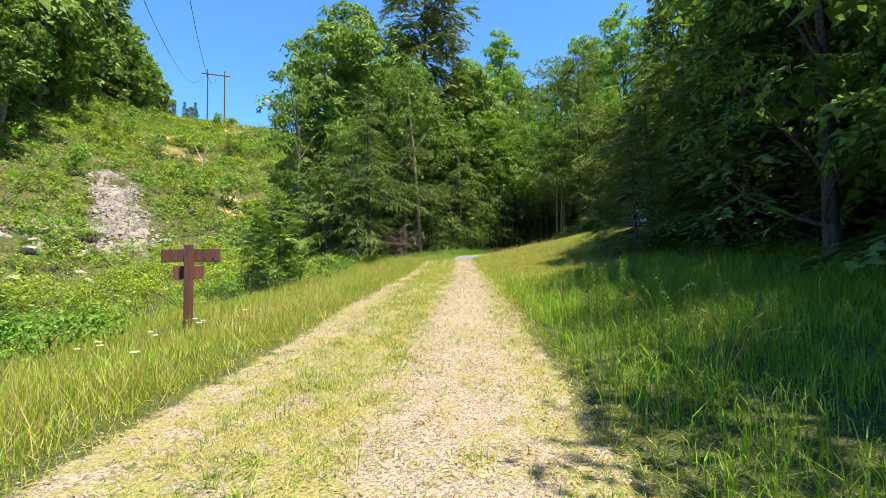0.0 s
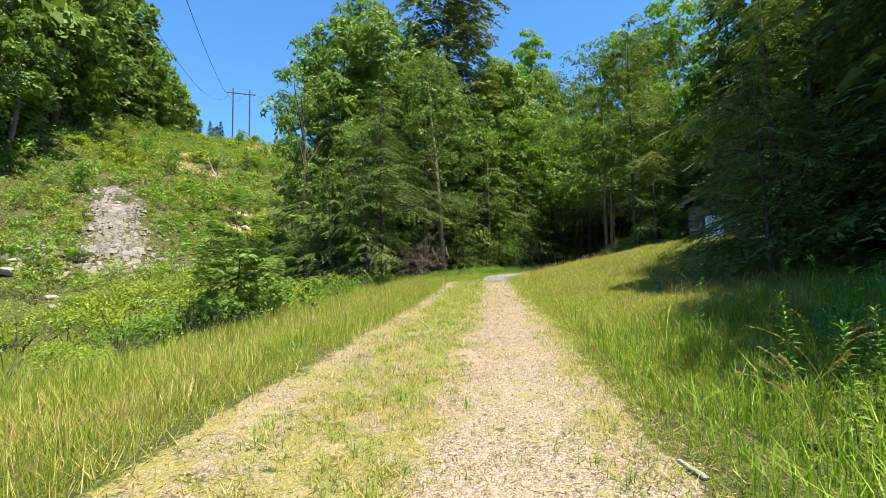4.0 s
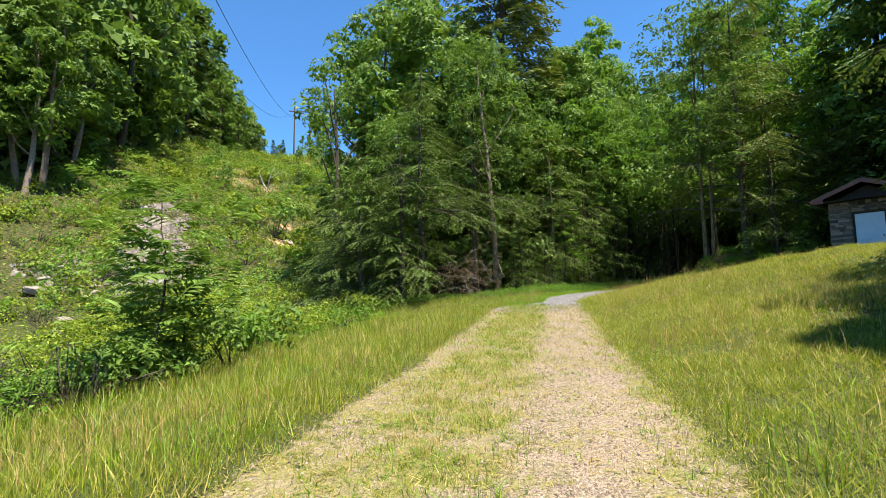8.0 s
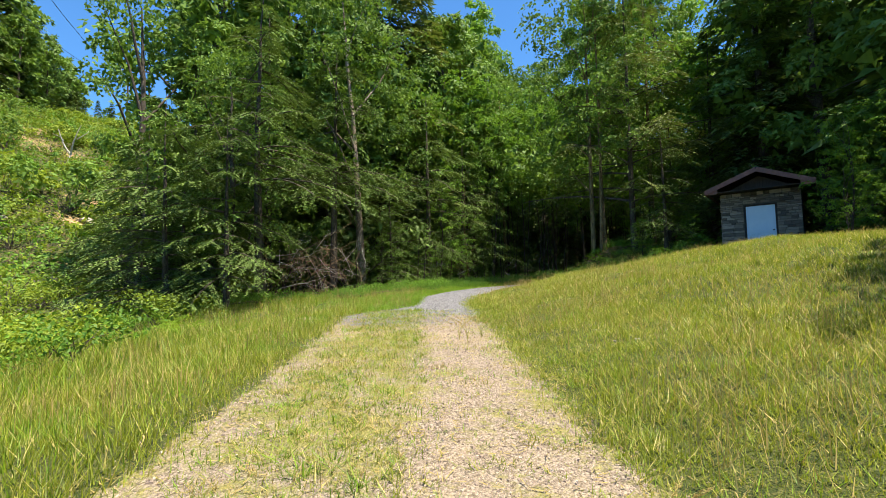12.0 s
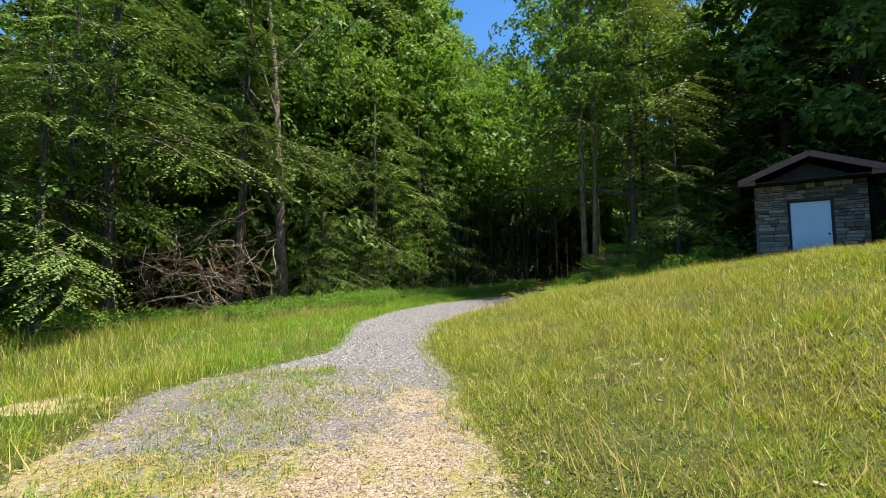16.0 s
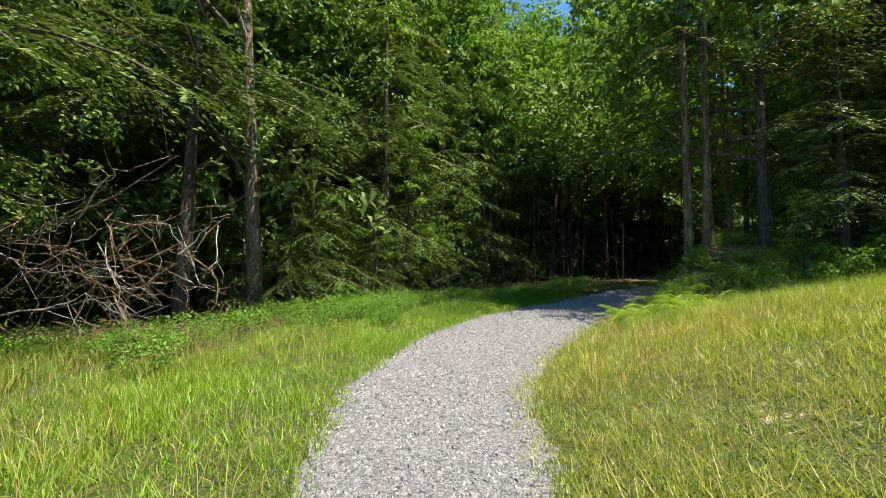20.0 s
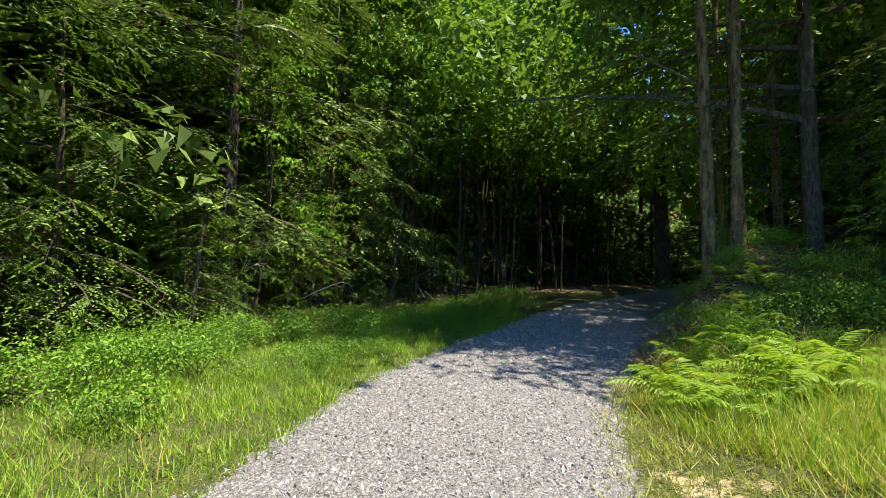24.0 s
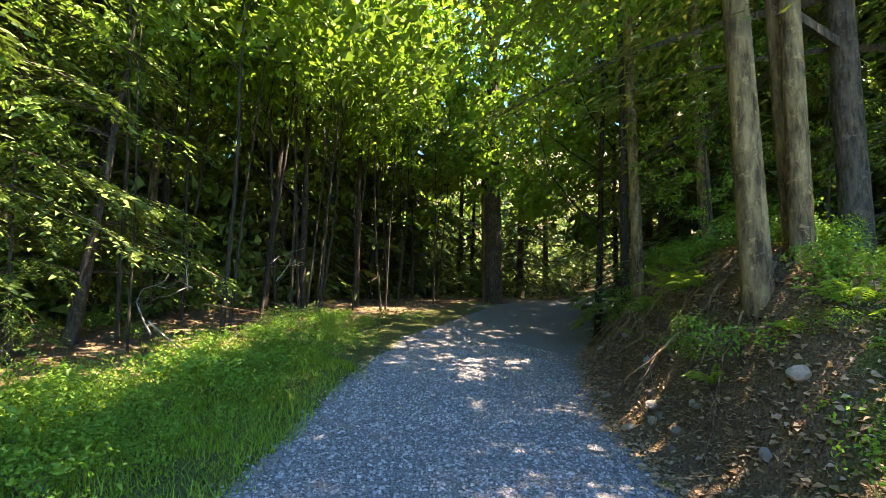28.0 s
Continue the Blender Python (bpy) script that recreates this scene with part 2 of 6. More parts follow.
# ---------------------------------------------------------------- terrain
TRACK = np.array([(0.55, -60), (0.55, 0), (0.55, 10), (0.65, 15), (0.7, 20), (0.65, 25), (0.6, 29), (0.5, 31), (1.0, 32.3), (1.35, 33.4),
                  (1.75, 37), (2.9, 39.9), (4.45, 42.6), (6.4, 45.0), (9.1, 47.8), (12.7, 50.7), (17.3, 53.3), (22, 56.2), (27, 58.6), (34, 60), (80, 56)], float)
TRACK_HALF = np.array([2.15, 2.15, 2.1, 1.95, 1.9, 1.8, 1.8, 1.8, 1.2, 0.8, 1.05, 1.32, 1.5, 1.6, 1.7, 1.95, 2.1, 2.1, 2.0, 1.9, 1.9])
GROUND_Y = [-60, 0, 4, 8, 12, 16, 20, 24, 28, 32, 36, 40, 44, 48, 52, 60, 70, 120]
GROUND_Z = [-0.6, -0.15, -0.07, 0.07, 0.32, 0.58, 0.74, 0.97, 1.21, 1.46, 1.68, 1.84, 2.02, 2.2, 2.6, 3.6, 4.5, 9]
HILL_S = [30, 42, 48, 54, 64, 75, 110, 160, 168, 185, 240, 900]
HILL_Z = [-8, -3, -0.6, 2.4, 7.6, 13.2, 27, 45, 45.5, 38, 5, -10]


def lateral(x, y):
    """Signed distance to the middle of the track (right of it positive), and the track's half width there."""
    x, y = np.asarray(x, float), np.asarray(y, float)
    best, side, half = np.full(x.shape, 1e9), np.zeros(x.shape), np.ones(x.shape)
    for a, b, ha, hb in zip(TRACK[:-1], TRACK[1:], TRACK_HALF[:-1], TRACK_HALF[1:]):
        d = b - a
        k = np.clip(((x - a[0]) * d[0] + (y - a[1]) * d[1]) / (d @ d), 0, 1)
        px, py = x - a[0] - k * d[0], y - a[1] - k * d[1]
        dist = np.hypot(px, py)
        near = dist < best
        best = np.where(near, dist, best)
        side = np.where(near, np.sign(d[1] * px - d[0] * py), side)
        half = np.where(near, ha + k * (hb - ha), half)
    k = ramp(y, 36, 42)
    return best * side, half * k + np.interp(y, TRACK[:15, 1], TRACK_HALF[:15]) * (1 - k)


def ramp(v, a, b):
    k = np.clip((np.asarray(v, float) - a) / (b - a), 0, 1)
    return k * k * (3 - 2 * k)


def waves(x, y, size, seed=0):
    """Smooth uneven values between about -1 and 1."""
    out = 0
    for i in range(5):
        a = seed * 1.7 + i * 2.399
        f = (0.7 + 0.37 * i) * 2 * np.pi / size
        out = out + np.sin((x * np.cos(a) + y * np.sin(a)) * f + seed * 3.1 + i * 1.3) / (1 + 0.5 * i)
    return out / 2.2


def height(x, y):
    x, y = np.asarray(x, float), np.asarray(y, float)
    d, half = lateral(x, y)
    z = np.interp(y, GROUND_Y, GROUND_Z) + 0.0 * x
    right, left = np.maximum(d - half, 0), np.maximum(-d - half, 0)
    bank = ramp(y, 42.0, 45.2) * (1 - ramp(x, 14, 22))
    slope = 0.10 + 0.11 * ramp(y, 12, 30)
    z = z + np.where(right > 0, slope * np.minimum(right, 9) + 0.02 * np.maximum(right - 9, 0), 0) * (1 - 0.35 * bank)
    z = z + bank * 1.9 * ramp(right, 0.05, 1.6)
    fall = 1 - 0.6 * ramp(y, 30, 40)
    z = z - fall * (0.17 * np.clip(left - 0.8, 0, 12) + 0.02 * np.clip(left - 12, 0, 30))
    off = 1 - np.exp(-np.maximum(np.abs(d) - half, 0) / 1.5)
    z = z + off * (0.10 * waves(x, y, 5.5, 1) + 0.04 * waves(x, y, 1.9, 2))
    inside = np.abs(d) < half
    z = z + np.where(inside, 0.03 * (1 - (d / half) ** 2), 0)
    s = -0.47 * x + 0.88 * y
    hill = np.interp(s, HILL_S, HILL_Z) + 1.0 * waves(x, y, 31, 3) + 0.45 * waves(x, y, 9, 4) + 9 * ramp(-0.88 * x - 0.47 * y, 8, 60)
    hill = hill - 25 * ramp(x, 5, 70)
    z = z + 0.34 * np.maximum(x - 27 - 0.25 * np.maximum(y - 50, 0), 0) * ramp(x, 24, 60) + 0.22 * np.maximum(y - 68, 0) * ramp(y, 66, 90) * ramp(x, -12, 4)
    k = 1.2
    return np.where(np.abs(hill - z) > 8, np.maximum(hill, z), np.logaddexp(hill / k, z / k) * k - k * 0.0)


def ground_at(x, y):
    return float(height(np.array([x]), np.array([y]))[0])

# ---------------------------------------------------------------- the ground, one sheet to the horizon
def spread(dense_a, dense_b, step, far_a, far_b, grow=1.16):
    out = list(np.arange(dense_a, dense_b + 1e-6, step))
    for end, sign in ((far_a, -1), (far_b, 1)):
        v, s = (out[0], step) if sign < 0 else (out[-1], step)
        more = []
        while (v > end) if sign < 0 else (v < end):
            s = min(s * grow, 60)
            v += sign * s
            more.append(v)
        out = more[::-1] + out if sign < 0 else out + more
    return np.array(out)


def mesh_of(name, verts, faces, mat, smooth=False):
    """A mesh from arrays: verts (n, 3) and faces (m, 3 or 4)."""
    me = bpy.data.meshes.new(name)
    verts, faces = np.asarray(verts, np.float32), np.asarray(faces, np.int32)
    me.vertices.add(len(verts))
    me.vertices.foreach_set("co", verts.ravel())
    k = faces.shape[1]
    me.loops.add(faces.size)
    me.loops.foreach_set("vertex_index", faces.ravel())
    me.polygons.add(len(faces))
    me.polygons.foreach_set("loop_start", np.arange(0, faces.size, k, dtype=np.int32))
    me.polygons.foreach_set("use_smooth", np.full(len(faces), smooth))
    me.update(calc_edges=True)
    me.materials.append(mat)
    return me


gx, gy = spread(-13, 15, 0.28, -700, 700), spread(-3, 58, 0.3, -500, 900)
GX, GY = np.meshgrid(gx, gy)
nx, ny = len(gx), len(gy)
verts = np.stack([GX.ravel(), GY.ravel(), height(GX.ravel(), GY.ravel())], 1)
i = (np.arange(ny - 1)[:, None] * nx + np.arange(nx - 1)[None]).ravel()
ground = tagged(new("ground", mesh_of("ground", verts, np.stack([i, i + 1, i + nx + 1, i + nx], 1), GROUND, True)), "uneven turf, gravel track and wooded hillside earth", "ground", kind="structure")
vx, vy = verts[:, 0], verts[:, 1]
vd, vh = lateral(vx, vy)


def mask(name, values):
    a = ground.data.attributes.new(name, "FLOAT", "POINT")
    a.data.foreach_set("value", np.asarray(values, np.float32))


def strip(d, lo, hi, soft=0.35):
    return ramp(d, lo - soft, lo + soft) * (1 - ramp(d, hi - soft, hi + soft))


def hillside(x, y):
    s = -0.47 * x + 0.88 * y
    return ramp(s, 44, 52) * (1 - ramp(x, -14, -6)) * (1 - ramp(np.interp(y, [40, 67, 106, 150], [-58, -65, -90, -94]) - x, -3, 3))


def woods(x, y):
    """1 under the trees, 0 in the open."""
    x, y = np.asarray(x, float), np.asarray(y, float)
    d, half = lateral(x, y)
    left = ramp(y - np.interp(x, [-40, -16, -9, -4, -1, 3, 8, 20], [58, 46, 43.5, 42, 44.5, 48.4, 52.2, 58.6]), -1, 1.5) * (d < 0) * (1 - hillside(x, y))
    right = np.maximum(ramp(x, 10, 12.5) * (1 - ramp(y, 24, 29)), np.maximum(ramp(y - 0.15 * (18 - x), 43.5, 45.5), ramp(x - 21, 0, 2))) * (d > half + 0.8)
    far = ramp(np.interp(y, [40, 67, 106, 150], [-58, -65, -90, -94]) - x, -3, 3) * ramp(-0.47 * x + 0.88 * y, 50, 60)
    return np.maximum(np.maximum(left, right), far)


BARE_SPOTS = [(3.9, 30.3, 0.9, 0.7), (4.1, 35.0, 0.7, 1.0), (5.3, 40.4, 0.5, 0.75), (3.5, 27.2, 0.8, 0.5), (5.6, 31.6, 0.6, 0.5), (2.0, 43.0, 0.5, 1.5), (-2.6, 30.6, 1.1, 0.5), (5.4, 36.2, 0.5, 0.6)]


def bareness(x, y):
    return np.clip(sum(np.exp(-(((x - a) / c) ** 2 + ((y - b) / e) ** 2)) for a, b, c, e in BARE_SPOTS), 0, 1)


TO_NEW = ramp(vy + 1.3 * waves(vx, vy, 3.1, 91), 26.5, 33.4)
track = 1 - ramp(np.abs(vd) - vh, -0.25, 0.15)
old = np.maximum(strip(vd, 0.35, 1.95, 0.75) * 0.85, strip(vd, -1.9, -1.3, 0.4) * 0.72)
old = np.maximum(old, (0.72 + 0.1 * waves(vx, vy, 2.1, 8)) * track) * (1 - ramp(vy, 31.5, 34)) * track
mask("old_gravel", old)
mask("tufted", np.clip(strip(vd, -1.25, 0.15, 0.35) + 0.7 * strip(vd, -2.3, -1.25, 0.3) + 0.75 * strip(vd, 1.4, 2.3, 0.35) + 0.25 * waves(vx, vy, 1.7, 77), 0, 1))
mask("new_gravel", TO_NEW * (1 - ramp(np.abs(vd) - vh, -0.22, 0.1)))
cut_bank = ramp(vy, 43.6, 44.8) * (1 - ramp(vx, 15, 18)) * strip(vd - vh, -0.05, 2.2, 0.3)
mask("forest", np.maximum(woods(vx, vy), cut_bank))
mask("hillside", hillside(vx, vy))
mask("soil_and_sun_patch", np.clip(0.36 * bareness(vx, vy) + 0.16 * np.exp(-((np.hypot((vx - 5.3) / 0.6, (vy - 40.4) / 0.8)) ** 2))
     # first spot: sunlight on brown litter at the path's end, painted pale
     + 0.75 * np.exp(-((np.hypot((vx - 20.5) / 2.2, (vy - 57.2) / 1.0)) ** 2)) + 0.5 * np.exp(-((np.hypot((vx + 1.8) / 1.2, (vy - 31) / 0.7)) ** 2)), 0, 1))
clay_spots = [(-56, 84, 8, 3.2), (-47, 80, 6, 2.0), (-62, 121, 9, 4), (-27, 58, 3, 1.2), (-60, 92, 6, 2.5), (-38, 66, 3, 1.2), (-30, 62, 2.5, 1.0), (-66, 132, 8, 3), (-52, 66, 3, 1.4), (-44, 72, 2.4, 1.2)]
mask("clay", np.clip(sum(0.75 * np.exp(-(((vx - a) / c) ** 2 + ((vy - b) / e) ** 2)) for a, b, c, e in clay_spots), 0, 1))

# ---------------------------------------------------------------- builders
def unit(v):
    return v / np.maximum(np.linalg.norm(v, axis=-1, keepdims=True), 1e-9)


def part(name, me, parent=None, label="", at=None):
    """Links a mesh as ONE object under a thing or a part."""
    ob = new(name, me)
    if parent is not None:
        ob.parent = parent
    if at is not None:
        ob.matrix_basis = at
    return tagged(ob, label)


def thing(name, label, category, group="", kind=""):
    return tagged(new(name), label, category, group, kind)


def boxed(size, bevel=0.0, mat=None, name="box", shake=0.0, rng=None, centre=(0, 0, 0)):
    """A bevelled box as a mesh, its corners shifted a little."""
    bm = bmesh.new()
    bmesh.ops.create_cube(bm, size=1)
    for v in bm.verts:
        v.co = Vector([v.co[k] * size[k] + centre[k] + (rng.uniform(-shake, shake) if rng is not None else 0) for k in range(3)])
    if bevel:
        bmesh.ops.bevel(bm, geom=bm.edges, offset=bevel, segments=1, affect="EDGES")
    me = bpy.data.meshes.new(name)
    bm.to_mesh(me)
    bm.free()
    me.materials.append(mat)
    return me


def tube(points, radii, sides=6):
    """Verts and quads of a tapered tube along points."""
    p, r = np.asarray(points, float), np.asarray(radii, float)
    t = unit(np.gradient(p, axis=0))
    ref = np.where(np.abs(t[:, 2:3]) > 0.9, np.array([[1.0, 0, 0]]), np.array([[0, 0, 1.0]]))
    u = unit(np.cross(t, ref))
    w = np.cross(t, u)
    a = np.linspace(0, 2 * np.pi, sides, endpoint=False)
    v = p[:, None] + r[:, None, None] * (np.cos(a)[None, :, None] * u[:, None] + np.sin(a)[None, :, None] * w[:, None])
    k = np.arange(len(p) - 1)[:, None] * sides
    j = np.arange(sides)[None]
    n = (j + 1) % sides
    f = np.stack([k + j, k + n, k + sides + n, k + sides + j], -1).reshape(-1, 4)
    return v.reshape(-1, 3), f


def join(pieces):
    """Several (verts, faces) as one."""
    vs, fs, n = [], [], 0
    for v, f in pieces:
        vs.append(v)
        fs.append(f + n)
        n += len(v)
    return np.concatenate(vs), np.concatenate(fs)


def leaves(c, d, n, length, width, fold=0.15, droop=0.15, plain=False):
    """Leaf-shaped, slightly folded quads: centres, ways along the leaf, normals, sizes."""
    d = unit(d)
    w = unit(np.cross(d, n))
    n = np.cross(w, d)
    L, W = np.asarray(length)[:, None], np.asarray(width)[:, None]
    if plain:
        v = np.stack([c - d * L * 0.4 + w * W * 0.35, c + d * L * 0.6, c - d * L * 0.25 - w * W * 0.6], 1)
        return v.reshape(-1, 3), np.arange(len(c) * 3).reshape(-1, 3)
    v = np.stack([c - d * L / 2, c + w * W / 2 + n * W * fold, c + d * L / 2 - n * L * droop, c - w * W / 2 + n * W * fold], 1)
    return v.reshape(-1, 3), np.arange(len(c) * 4).reshape(-1, 4)


def ball(rng, n):
    return unit(rng.normal(size=(n, 3)))


def clump(rng, centre, radius, n, size, flat=0.7, up=0.5, aspect=0.55, plain=False):
    """Leaves round a clump, most of them on its outside."""
    a = ball(rng, n)
    a[:, 2] = np.abs(a[:, 2]) * np.where(rng.random(n) < 0.72, 1, -1)
    pos = centre + a * radius * (0.55 + 0.5 * rng.random((n, 1)) ** 0.6) * np.array([1, 1, flat])
    nor = unit(a * 0.8 + np.array([0, 0, up]) + 0.45 * rng.normal(size=(n, 3)))
    way = rng.normal(size=(n, 3)) + np.array([0, 0, -0.35])
    L = size * rng.uniform(0.65, 1.3, n)
    return leaves(pos, way - nor * (way * nor).sum(1, keepdims=True), nor, L, L * aspect, plain=plain)


def sprays(rng, at, nor, radius, n, size, aspect=0.6, plain=True, dome=0.3):
    """Flat, slightly domed sprays of n leaves each, round the points at."""
    m = len(at)
    u = unit(np.cross(nor, rng.normal(size=(m, 3))))
    w = np.cross(nor, u)
    a, k = rng.random((m, n)) * 6.283, np.sqrt(rng.random((m, n)))
    out = u[:, None] * np.cos(a)[..., None] + w[:, None] * np.sin(a)[..., None]
    R = (radius * rng.uniform(0.6, 1.3, m))[:, None, None]
    c = at[:, None] + out * R * k[..., None] - nor[:, None] * R * dome * (k**2)[..., None] + 0.05 * R * rng.normal(size=(m, n, 3))
    facing = nor[:, None] + 0.3 * rng.normal(size=(m, n, 3))
    way = out + 0.4 * rng.normal(size=(m, n, 3)) - 0.25 * np.array([0, 0, 1.0])
    L = size * rng.uniform(0.65, 1.3, m * n)
    return leaves(c.reshape(-1, 3), way.reshape(-1, 3), unit(facing).reshape(-1, 3), L, L * aspect, plain=plain)


def leafy(rng, centres, count, per, size, spread, flat=0.75, aspect=0.6, plain=True, core=8):
    """Clumps built of sprays over a loose dark core: centres are (point, radius)."""
    at, nor, inner = [], [], []
    for c, r in centres:
        a = ball(rng, count)
        a[:, 2] = np.abs(a[:, 2]) * np.where(rng.random(count) < 0.8, 1, -0.7)
        at.append(c + a * r * (0.7 + 0.4 * rng.random((count, 1))) * np.array([1, 1, flat]))
        nor.append(unit(a * 1.0 + np.array([0, 0, 0.45]) + 0.3 * rng.normal(size=(count, 3))))
        inner.append(c + rng.normal(size=(core, 3)) * r * 0.33 * np.array([1, 1, flat]))
    green = sprays(rng, np.concatenate(at), np.concatenate(nor), spread, per, size, aspect, plain)
    if not core:
        return green
    p = np.concatenate(inner)
    L = size * rng.uniform(1.6, 2.6, len(p))
    v, f = leaves(p, rng.normal(size=(len(p), 3)), rng.normal(size=(len(p), 3)), L, L * 0.8, plain=plain)
    return join([green, (v, f)])


def stem_line(rng, start, end, bend, n=6):
    t = np.linspace(0, 1, n)[:, None]
    p = np.asarray(start) * (1 - t) + np.asarray(end) * t
    off = rng.normal(size=3) * bend
    wob = rng.normal(size=(n, 3)) * bend * 0.25
    wob[0] = 0
    return p + np.sin(t * np.pi) * off + wob * t


def broadleaf_tree(seed, tall, wide, clear, clumps, per, size, mat=BROADLEAF, bark=BARK, name="broadleaf_tree", label="tall green broadleaf tree at the edge of the woods", lean=0.5, limbs=7, flat=0.75, thick=0.0, aspect=0.7, fat=(0.18, 0.33), bend=0.02):
    rng = np.random.default_rng(seed)
    tree = thing(name, label, "tree")
    top = np.array([rng.normal() * lean, rng.normal() * lean, tall * 0.93])
    line = stem_line(rng, (0, 0, -0.4), top, bend * tall, 9)
    r0 = thick or 0.013 * tall + 0.03
    part("trunk", mesh_of("trunk", *tube(line, r0 * np.linspace(1.15, 0.12, 9) ** 0.9, 9), bark, True), tree)
    centres = []
    for k in range(clumps):
        z = clear + (tall - clear) * ((k + rng.random()) / clumps)
        h = (z - clear) / (tall - clear)
        reach = wide * (0.35 + 0.65 * math.sin(math.pi * min(1, 0.22 + 0.78 * h) ** 1.1)) * rng.uniform(0.45, 1.05)
        a = k * 2.4 + rng.normal() * 0.5
        axis = line[int(min(8, z / tall * 8.5))]
        centres.append((np.array([axis[0] + reach * math.cos(a), axis[1] + reach * math.sin(a), z]), wide * rng.uniform(*fat)))
    for k in range(limbs):
        c, _ = centres[int((k + 0.5) / limbs * clumps)]
        j = max(1, min(7, int(c[2] / tall * 0.85 * 8)))
        part("limb", mesh_of("limb", *tube(stem_line(rng, line[j], c, 0.3, 5), r0 * 0.38 * np.linspace(1, 0.15, 5), 5), bark, True), tree)
    near = size < 0.3
    size, each = size * (0.72 if near else 0.66), (10 if near else 14)
    v, f = leafy(rng, centres, max(3, int(per * (1.15 if near else 1.75) / each)), each, size, size * (1.9 if near else 1.75), flat, aspect, not near, 0 if near else 9)
    part("crown", mesh_of("crown", v, f, mat), tree)
    return tree


def hemlock_tree(seed, tall, wide, clear, gap=0.5, per=46, size=0.34, mat=NEEDLES, bark=BARK, name="hemlock_tree", label="dark green hemlock with drooping flat sprays", rise=0.12, droop=0.35, taper=0.75, broad=0.45, split=False, slim=False):
    rng = np.random.default_rng(seed)
    tree = thing(name, label, "tree")
    line = stem_line(rng, (0, 0, -0.4), (rng.normal() * 0.3, rng.normal() * 0.3, tall), 0.008 * tall, 9)
    r0 = (0.007 if slim else 0.012) * tall + 0.03
    part("trunk", mesh_of("trunk", *tube(line, r0 * np.linspace(1.15, 0.06, 9), 8), bark, True), tree)
    boughs, green = [], []
    z, up = clear, np.array([0, 0, 1.0])
    while z < tall:
        h = (z - clear) / (tall - clear)
        for b in range(rng.integers(3, 6)):
            a = rng.random() * 2 * np.pi
            reach = (wide * (1 - h) ** taper * rng.uniform(0.5, 1.1) + 0.35) * (1 if rng.random() > 0.12 else 1.25)
            lift = rise + 0.5 * h * rise + 0.1 * rng.normal()
            out, side = np.array([math.cos(a), math.sin(a), 0]), np.array([-math.sin(a), math.cos(a), 0])
            t = np.linspace(0, 1, 5)
            root = line[int(min(8, z / tall * 8.5))] * np.array([1, 1, 0]) + up * z
            p = root + out * reach * t[:, None] + up * (lift * reach * t - droop * reach * t**2)[:, None]
            if reach > (0.9 if split else 3.4):
                boughs.append(tube(p, 0.012 * reach * np.linspace(1, 0.2, 5) + 0.004, 3))
            twigs = max(5, int(per * reach / wide / 5))
            k = rng.uniform(0.15, 1.0, twigs)
            w = 0.5 * reach * np.sin(np.pi * np.clip(k * 0.84 + 0.12, 0, 1)) + 0.1
            sgn = np.where(np.arange(twigs) % 2, 1.0, -1.0)
            start = root + out * reach * k[:, None] + up * (lift * reach * k - droop * reach * k**2)[:, None]
            way = unit(out * rng.uniform(0.5, 1.1, (twigs, 1)) + side * sgn[:, None] * rng.uniform(0.5, 1.0, (twigs, 1)) - up * (0.15 + 0.3 * rng.random((twigs, 1))))
            n = 14 if size < 0.25 else 8
            q = np.linspace(0.08, 1, n)[None] * np.ones((twigs, 1))
            c = start[:, None] + way[:, None] * (w[:, None] * q)[..., None] - up * (0.25 * w[:, None] * q**2)[..., None]
            across = np.cross(way, up)
            flip = np.where(np.arange(n) % 2, 1.0, -1.0)[None, :, None]
            ways = way[:, None] * 0.8 + across[:, None] * flip * rng.uniform(0.4, 1.0, (twigs, n, 1)) - up * 0.2 + 0.12 * rng.normal(size=(twigs, n, 3))
            tilt = unit(up + 0.35 * rng.normal(size=(twigs, 3)))
            nor = tilt[:, None] + 0.15 * rng.normal(size=(twigs, n, 3))
            L = size * rng.uniform(0.65, 1.25, twigs * n)
            dirs = unit(ways).reshape(-1, 3)
            green.append(leaves(c.reshape(-1, 3) + dirs * (L * 0.35)[:, None], dirs, unit(nor).reshape(-1, 3), L, L * broad, 0.05, 0.12, True))
        z += gap * rng.uniform(0.75, 1.4)
    if split:
        for v, f in boughs[:40]:
            part("bough", mesh_of("bough", v, f, bark), tree)
    elif boughs:
        tagged(part("branchwork", mesh_of("branchwork", *join(boughs), bark), tree), kind="stuff")
    part("crown", mesh_of("crown", *join(green), mat), tree)
    return tree


def shrub(seed, tall, wide, stems, clumps, per, size, mat=SCRUB, name="shrub", label="low green shrub on the cleared slope", category="shrub", flat=0.8, aspect=0.5):
    rng = np.random.default_rng(seed)
    bush = thing(name, label, category)
    ends = [np.array([rng.normal() * wide * 0.4, rng.normal() * wide * 0.4, tall * rng.uniform(0.35, 0.9)]) for _ in range(clumps)]
    wood = [tube(stem_line(rng, (rng.normal() * 0.06, rng.normal() * 0.06, -0.1), ends[k % clumps], 0.08, 4), 0.012 * (0.5 + tall) * np.linspace(1, 0.3, 4), 3) for k in range(stems)]
    tagged(part("stem", mesh_of("stem", *join(wood), BARK), bush), kind="stuff")
    part("foliage", mesh_of("foliage", *join([clump(rng, e, wide * rng.uniform(0.25, 0.42), int(per * (0.85 if name == "weed_clump" else 1.25)), size * 0.85, flat, aspect=aspect, plain=name != "weed_clump") for e in ends]), mat), bush)
    return bush


